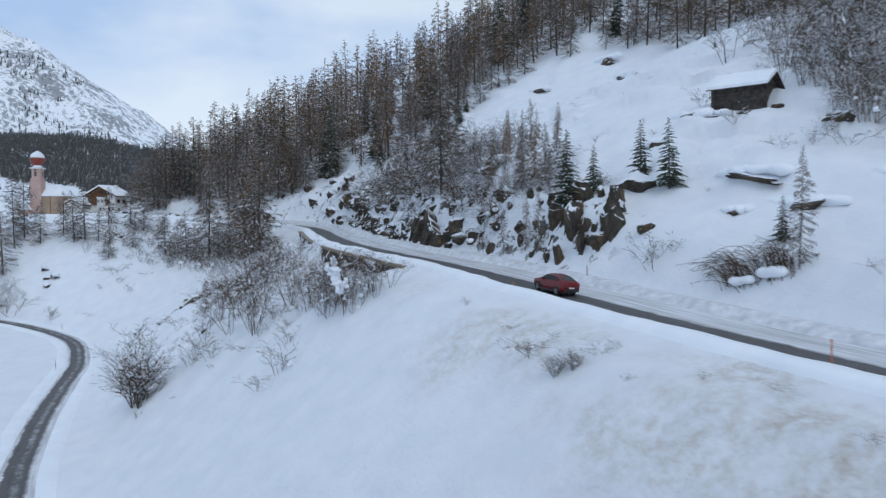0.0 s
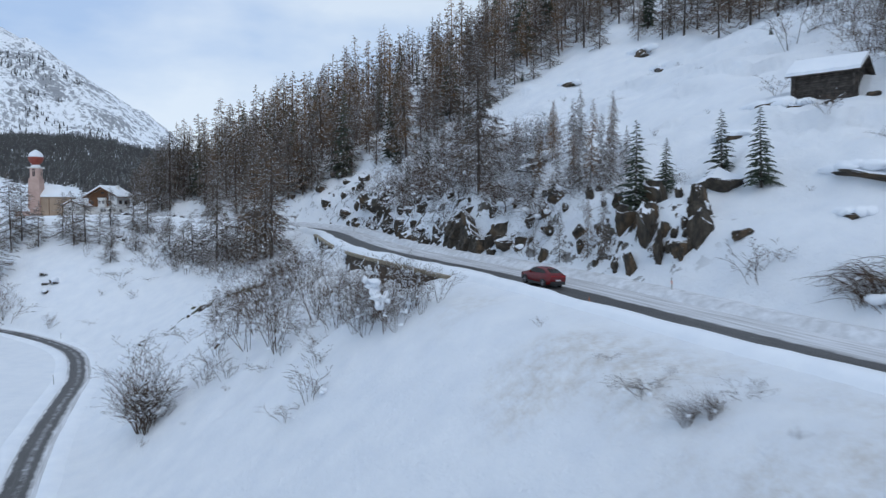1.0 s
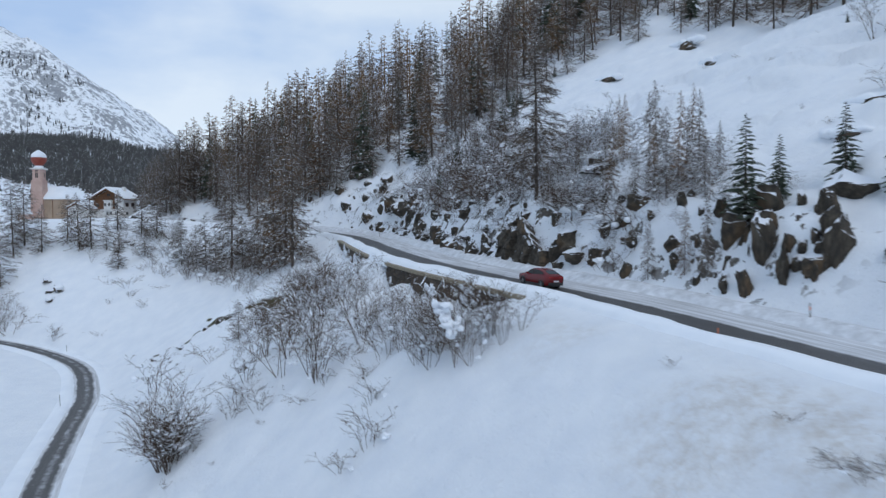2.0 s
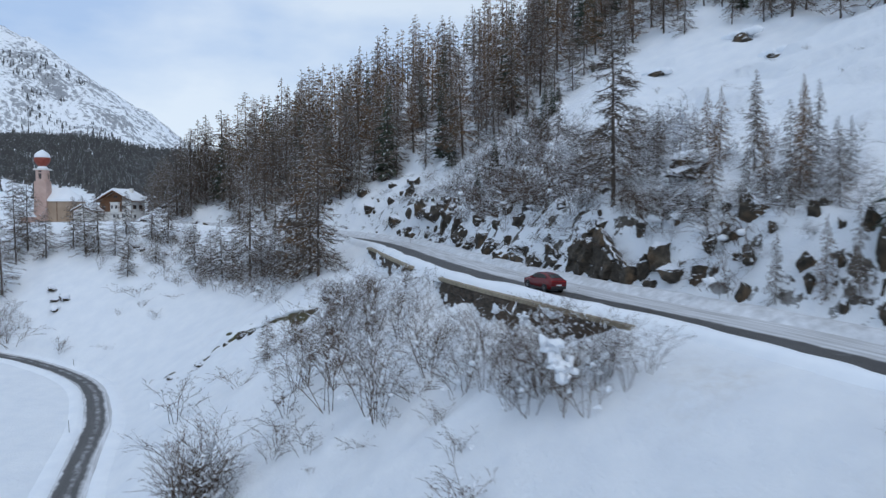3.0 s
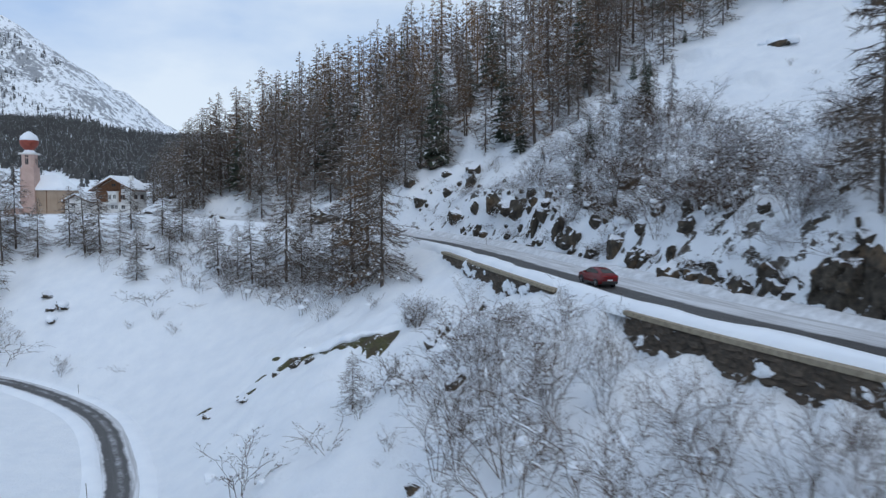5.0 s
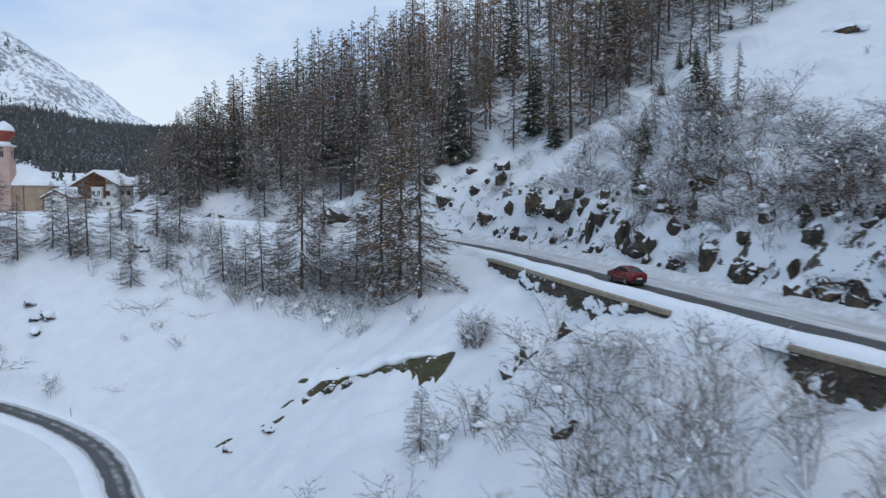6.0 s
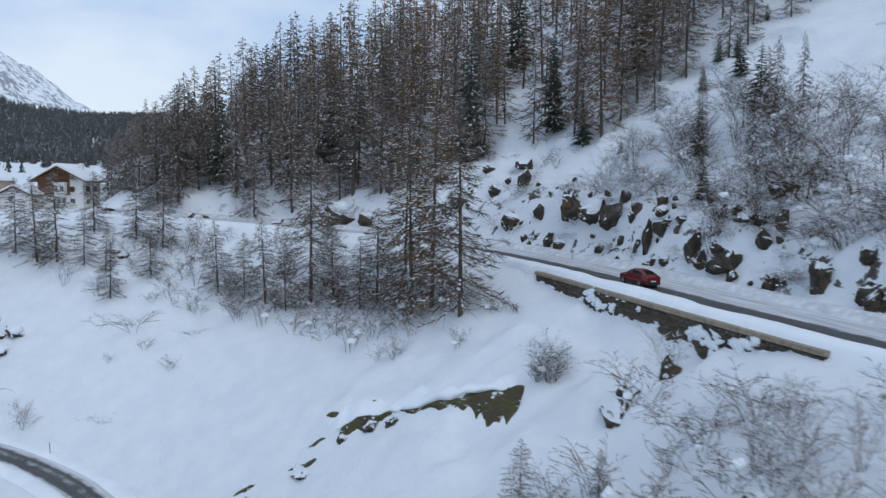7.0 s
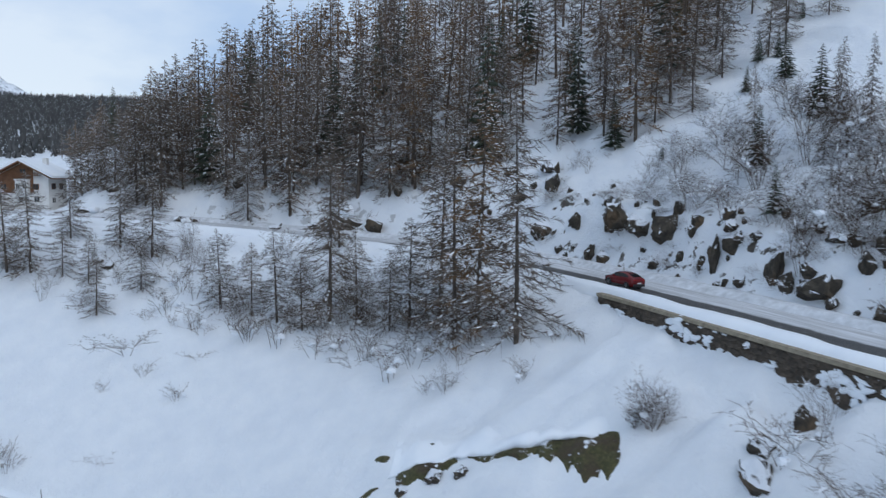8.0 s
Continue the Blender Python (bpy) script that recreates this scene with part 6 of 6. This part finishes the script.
chalet(pose(-109.2, 239.5, 32.5, 0, 0, -14))


def shed(m):
    house = thing("shed", m, "small pale shed with a snowy gable roof beside the chalet", "shed")
    g = Geo()
    g.prism([(-3, -3), (3, -3), (3, 2.2), (0, 3.6), (-3, 2.2)], 0, 5)
    part("wall", g, PLASTER, house)
    opening(house, -0.8, -0.03, 1.2, 0.8, 0.9)
    gable_roof(house, 6, 5, 2.2, 3.6, 0.7, thick=0.4)
    return house


shed(pose(-117.0, 236.5, 33.6, 0, 0, -10))


def church(m):
    ch = thing("church", m, "pink village church with red onion dome and snowy nave roof", "church")
    T = 1.6
    tower = Geo()
    tower.v = [(-T - 0.25, -T - 0.25, -4), (T + 0.25, -T - 0.25, -4), (T + 0.25, T + 0.25, -4), (-T - 0.25, T + 0.25, -4), (-T, -T, 11.2), (T, -T, 11.2), (T, T, 11.2), (-T, T, 11.2)]
    tower.f = [(0, 3, 2, 1), (4, 5, 6, 7), (0, 1, 5, 4), (1, 2, 6, 5), (2, 3, 7, 6), (3, 0, 4, 7)]
    tw = part("tower", tower, PINK, ch)
    g = Geo()
    c = 0.55
    o = T - 0.12
    g.v = [p for z in (11.2, 14.3) for p in ((-o + c, -o, z), (o - c, -o, z), (o, -o + c, z), (o, o - c, z), (o - c, o, z), (-o + c, o, z), (-o, o - c, z), (-o, -o + c, z))]
    g.f = [tuple(range(7, -1, -1)), tuple(range(8, 16))] + [(j, (j + 1) % 8, 8 + (j + 1) % 8, 8 + j) for j in range(8)]
    part("belfry", g, PINK, tw)
    g = Geo()
    g.box(-T - 0.2, -T - 0.2, 14.3, T + 0.2, T + 0.2, 14.7)
    part("cornice", g, PLASTER, tw)
    g = Geo()
    g.lathe([(T + 0.15, 14.7), (T - 0.3, 14.95), (1.05, 15.4)], 16)
    part("cornice_snow", g, SNOW, tw)
    g = Geo()
    g.lathe([(1.0, 15.2), (1.1, 15.6), (1.75, 16.2), (2.1, 17.0), (2.1, 17.7), (1.8, 18.5), (1.1, 19.1), (0.5, 19.5), (0.25, 20.0)], 20)
    part("onion_dome", g, DOME, tw, "red shingled onion dome", True)
    g = Geo()
    g.lathe([(2.1, 17.75), (2.08, 18.0), (1.9, 18.7), (1.25, 19.35), (0.6, 19.75), (0.28, 20.0)], 20)
    part("dome_snow", g, SNOW, tw, "cap of snow on the dome", True)
    g = Geo()
    g.tube([(0, 0, 19.8), (0, 0, 21.2)], [0.06, 0.05], 6, True)
    g.box(-0.4, -0.04, 20.6, 0.4, 0.04, 20.7)
    part("finial", g, TRIM, tw)
    for z, h in ((12.6, 1.5), (13.85, 0.5)):
        opening(ch, 0, -T + 0.1, z, 0.75, h, frame_mat=PINK)
    opening(ch, T - 0.1, 0, 12.6, 0.75, 1.5, "side", PINK)
    opening(ch, 0, -T - 0.02, 4.5, 0.3, 0.7, frame_mat=PINK)
    # nave with a rounded choir
    L, B, E, R = 6.4, 4.6, 5.6, 9.6
    outline = [(T - 0.5, -B), (L, -B)] + [(L + 3.2 * math.sin(a), -B * math.cos(a)) for a in (0.5, 1.0, 1.57, 2.14, 2.64)] + [(L, B), (T - 0.5, B)]
    k = len(outline)
    g = Geo()
    g.v = [(x, y + 3.6, z) for z in (-4, E) for x, y in outline]
    g.f = [tuple(range(k - 1, -1, -1)), tuple(range(k, 2 * k))] + [(j, (j + 1) % k, k + (j + 1) % k, k + j) for j in range(k)]
    nave = part("nave", g, OCHRE, ch)
    g = Geo()
    for lift, grow in ((0.0, 1.10), (0.55, 1.06)):
        g.v += [((x - 4) * grow + 4, y * grow + 3.6, E + lift) for x, y in outline]
    g.v += [(T - 0.6, 3.6, R), (L - 1.0, 3.6, R)]
    a, b = 2 * k, 2 * k + 1
    g.f = [(j, (j + 1) % k, k + (j + 1) % k, k + j) for j in range(k)] + [(k, k + 1, b, a)] + [(k + j, k + j + 1, b) for j in range(1, k - 2)] + [(k + k - 2, k + k - 1, a, b), (k + k - 1, k, a), tuple(range(k - 1, -1, -1))]
    part("nave_roof_snow", g, SNOW, ch, "thick snow over the nave roof")
    for x in (2.9, 4.6, 6.3):
        fr = Geo()
        fr.box(x - 0.45, -B + 3.6 - 0.05, 1.0, x + 0.45, -B + 3.66, 4.4)
        part("window", fr, OCHRE, nave, "tall blind window painted ochre")
    g = Geo()
    g.tube([(4.2, -B + 3.53, E), (4.2, -B + 3.53, -2)], [0.09, 0.09], 6)
    part("downpipe", g, BROWN_WOOD, nave)
    g = Geo()
    g.box(-5.2, -2.6, -4, -1.0, 2.6, 1.2)
    part("annex", g, PINK, ch)
    g = Geo()
    g.v = [(-5.6, -3.0, 1.2), (-0.9, -3.0, 1.2), (-0.9, 3.0, 1.2), (-5.6, 3.0, 1.2), (-5.4, -2.8, 1.7), (-2.2, -2.8, 2.8), (-2.2, 2.8, 2.8), (-5.4, 2.8, 1.7)]
    g.f = [(0, 3, 2, 1), (4, 5, 6, 7), (0, 1, 5, 4), (1, 2, 6, 5), (2, 3, 7, 6), (3, 0, 4, 7)]
    part("annex_snow", g, SNOW, ch)
    return ch


church(pose(-129.2, 239.0, 32.9, 0, 0, 3))


# ---------- poles ----------
def pole(x, y, h, mat, label, base=None, band=None):
    z = height(x, y) if base is None else base
    p = thing("marker_pole", pose(x, y, z, 2, -2, 0), label, "pole", "snow poles along the roads")
    g = Geo()
    g.tube([(0, 0, -0.5), (0, 0, h)], [0.045, 0.04], 7, True)
    part("post", g, mat, p)
    if band:
        g = Geo()
        g.tube([(0, 0, h * 0.72), (0, 0, h * 0.86)], [0.05, 0.05], 7, True)
        part("band", g, band, p)


pole(20.4, 39.0, 1.5, ORANGE, "orange snow pole on the valley edge of the road")
pole(6.2, 65.4, 0.5, ORANGE, "orange snow pole on the valley edge of the road")
pole(13.2, 68.2, 1.7, GREY_POLE, "thin grey snow pole with a red band beside the road", band=ORANGE)
pole(-23.0, 163.2, 1.6, GREY_POLE, "thin grey snow pole beside the road")
pole(-66.1, 126.9, 1.9, GREY_POLE, "leaning thin pole in the valley meadow")
pole(-84.2, 164.6, 1.6, GREY_POLE, "thin grey snow pole along the valley lane")


# ---------- car ----------
def red_car():
    car = thing("car", Matrix(), "dark red coupe SUV driving on the wet road", "car")
    L, Wd = 4.75, 1.92
    # stations from tail (x=-L/2) to nose: x, sill z, widest z, shoulder z, roof z, half widths at sill, belt, roof
    ST = [(-2.37, 0.55, 0.80, 1.02, 1.05, 0.72, 0.76, 0.60), (-2.30, 0.38, 0.78, 1.10, 1.16, 0.86, 0.90, 0.66), (-2.0, 0.30, 0.78, 1.13, 1.29, 0.92, 0.95, 0.64), (-1.5, 0.28, 0.78, 1.12, 1.47, 0.94, 0.97, 0.61), (-0.9, 0.27, 0.78, 1.10, 1.60, 0.93, 0.96, 0.60),
          (-0.3, 0.27, 0.77, 1.08, 1.64, 0.93, 0.95, 0.60), (0.25, 0.27, 0.77, 1.07, 1.60, 0.93, 0.95, 0.60), (0.65, 0.27, 0.77, 1.06, 1.46, 0.93, 0.95, 0.61), (1.15, 0.27, 0.77, 1.05, 1.16, 0.93, 0.95, 0.68), (1.7, 0.29, 0.77, 1.00, 1.06, 0.92, 0.94, 0.68), (2.12, 0.34, 0.74, 0.92, 0.98, 0.86, 0.90, 0.62), (2.34, 0.46, 0.70, 0.82, 0.86, 0.70, 0.74, 0.5)]
    g = Geo()
    for x, zs, zw, zb, zr, ws, wb, wr in ST:
        half = [(ws * 0.9, zs), (ws, zs + 0.08), (wb, zw), (wb * 0.965, zb), (wr + (wb - wr) * 0.28, zb + (zr - zb) * 0.62), (wr, zr - 0.04 * (zr - zb)), (wr * 0.5, zr + 0.015)]
        ring = [(x, y, z) for y, z in half] + [(x, -y, z) for y, z in reversed(half)]
        g.v += ring
    k = 14
    for i in range(len(ST) - 1):
        for j in range(k):
            m = (j + 1) % k
            g.f.append((i * k + j, i * k + k + j, i * k + k + m, i * k + m))
    g.f.append(tuple(range(k)))
    g.f.append(tuple(reversed(range((len(ST) - 1) * k, len(ST) * k))))
    body = part("body", g, PAINT, car, "dark red painted body", True)

    def quad(name, pts, mat, label="", off=0.012):
        gg = Geo()
        a, b, c = Vector(pts[0]), Vector(pts[1]), Vector(pts[2])
        n = (b - a).cross(c - a).normalized() * off
        gg.v = [tuple(Vector(p) + n) for p in pts] + [tuple(Vector(p) - n) for p in pts]
        q = len(pts)
        gg.f = [tuple(range(q)), tuple(reversed(range(q, 2 * q)))] + [((j + 1) % q, j, q + j, q + (j + 1) % q) for j in range(q)]
        return part(name, gg, mat, body, label)

    for sg in (1, -1):
        quad("side_window", [(0.98, sg * 0.905, 1.13), (0.55, sg * 0.735, 1.42), (-0.02, sg * 0.705, 1.53), (-0.02, sg * 0.915, 1.14)], GLASS)
        quad("side_window", [(-0.10, sg * 0.915, 1.14), (-0.10, sg * 0.705, 1.53), (-0.85, sg * 0.715, 1.50), (-1.40, sg * 0.79, 1.37), (-1.66, sg * 0.88, 1.22)], GLASS)
        for nm, x0, x1 in (("sill", -1.05, 1.05),):
            gg = Geo()
            gg.box(x0, sg * 0.93 - 0.03, 0.24, x1, sg * 0.93 + 0.03, 0.40)
            part("sill_trim", gg, TRIM, body)
        gg = Geo()
        gg.box(0.62, sg * 0.93 - 0.10, 1.08, 0.82, sg * 0.93 + 0.16 * sg + 0.02, 1.22)
        part("mirror", gg, PAINT, body)
        gg = Geo()
        gg.box(-2.385, sg * 0.56 - 0.24, 0.97, -2.30, sg * 0.56 + 0.24, 1.06)
        part("tail_light", gg, LAMP_RED, body, "red tail light")
        gg = Geo()
        gg.box(2.20, sg * 0.58 - 0.18, 0.70, 2.31, sg * 0.58 + 0.18, 0.80)
        part("headlight", gg, PLATE, body, "clear headlight")
        for wx in (-1.42, 1.42):
            gg = Geo()
            arc = [(wx + 0.43 * math.cos(w), sg * 0.935, 0.37 + 0.43 * math.sin(w)) for w in np.linspace(0.0, math.pi, 11)]
            gg.tube(arc, [0.035] * 11, 5, True)
            part("wheel_arch", gg, TRIM, body)
    quad("rear_window", [(-2.05, 0.58, 1.285), (-2.05, -0.58, 1.285), (-1.35, -0.53, 1.535), (-1.35, 0.53, 1.535)], GLASS, "sloping rear window")
    quad("windscreen", [(1.08, 0.66, 1.225), (1.08, -0.66, 1.225), (0.66, -0.58, 1.475), (0.66, 0.58, 1.475)], GLASS)
    gg = Geo()
    gg.box(-2.42, -0.78, 0.36, -2.22, 0.78, 0.60)
    part("rear_bumper", gg, TRIM, body, "black rear bumper")
    gg = Geo()
    gg.box(-2.44, -0.26, 0.64, -2.36, 0.26, 0.75)
    part("number_plate", gg, PLATE, body, "white plate without lettering")
    gg = Geo()
    gg.box(-2.375, -0.34, 0.99, -2.32, 0.34, 1.03)
    part("light_strip", gg, LAMP_RED, body)
    gg = Geo()
    gg.box(-1.95, -0.75, 0.20, 1.95, 0.75, 0.32)
    part("underbody", gg, TRIM, body)
    wheels = []
    for wx in (-1.42, 1.42):
        for sg in (1, -1):
            wheel = new("wheel")
            wheel.parent = car
            t = Geo()
            t.lathe([(0.24, -0.11), (0.34, -0.12), (0.37, -0.08), (0.37, 0.08), (0.34, 0.12), (0.24, 0.11)], 24)
            t.v = [(x, z, y) for x, y, z in t.v]
            part("tyre", t, RUBBER, wheel, smooth=False)
            r = Geo()
            for a in range(5):
                w = 6.283 * a / 5
                u, v = Vector((math.cos(w), 0, math.sin(w))), Vector((-math.sin(w), 0, math.cos(w)))
                for y in (-0.125, 0.125):
                    p = [u * 0.02 - v * 0.05, u * 0.25 - v * 0.035, u * 0.25 + v * 0.035, u * 0.02 + v * 0.05]
                    r.face(*[(q.x, y, q.z) for q in p])
            r.tube([(0, -0.12, 0), (0, 0.12, 0)], [0.26, 0.26], 16)
            part("rim", r, ALLOY, wheel)
            wheels.append((wheel, wx, sg * 0.86))
    return car, wheels


CAR, WHEELS = red_car()
CAR.scale = (0.94, 0.94, 1.0)
# seconds, and how far along the road's line
DRIVE = [(0.0, 126.0), (0.5, 132.2), (1.0, 138.5), (1.5, 144.9), (3.0, 163.6), (3.5, 169.4), (4.0, 175.3), (4.5, 181.4), (6.0, 200.4), (6.5, 206.4), (7.0, 212.9), (7.5, 219.8), (8.0, 227.0)]
LANE_OFF = -1.2


def motions():
    ts = [k * 0.25 for k in range(33)]
    dt = [a for a, _ in DRIVE]
    sv = [b for _, b in DRIVE]
    rows = []
    for t in ts:
        s = float(np.interp(t, dt, sv))
        p, q = along(s - 1.4, LANE_OFF), along(s + 1.4, LANE_OFF)
        d = q - p
        mid = (p + q) / 2
        heading, climb = math.degrees(math.atan2(d.y, d.x)), math.degrees(math.atan2(d.z, math.hypot(d.x, d.y)))
        rows.append((t, pose(mid.x, mid.y, mid.z + 0.025 + CROSS * LANE_OFF, math.degrees(CROSS), -climb, heading)))
    walk(CAR, rows)
    # a wheel of 0.37 m turns about twice a metre run; steps stay below a quarter turn
    fine = [k / 30 for k in range(241)]
    for wheel, wx, wy in WHEELS:
        turns = []
        for t in fine:
            s = float(np.interp(t, dt, sv))
            turns.append((t, Matrix.Translation((wx, wy, 0.37)) @ Matrix.Rotation(s / 0.37, 4, "Y")))
        walk(wheel, turns)


motions()
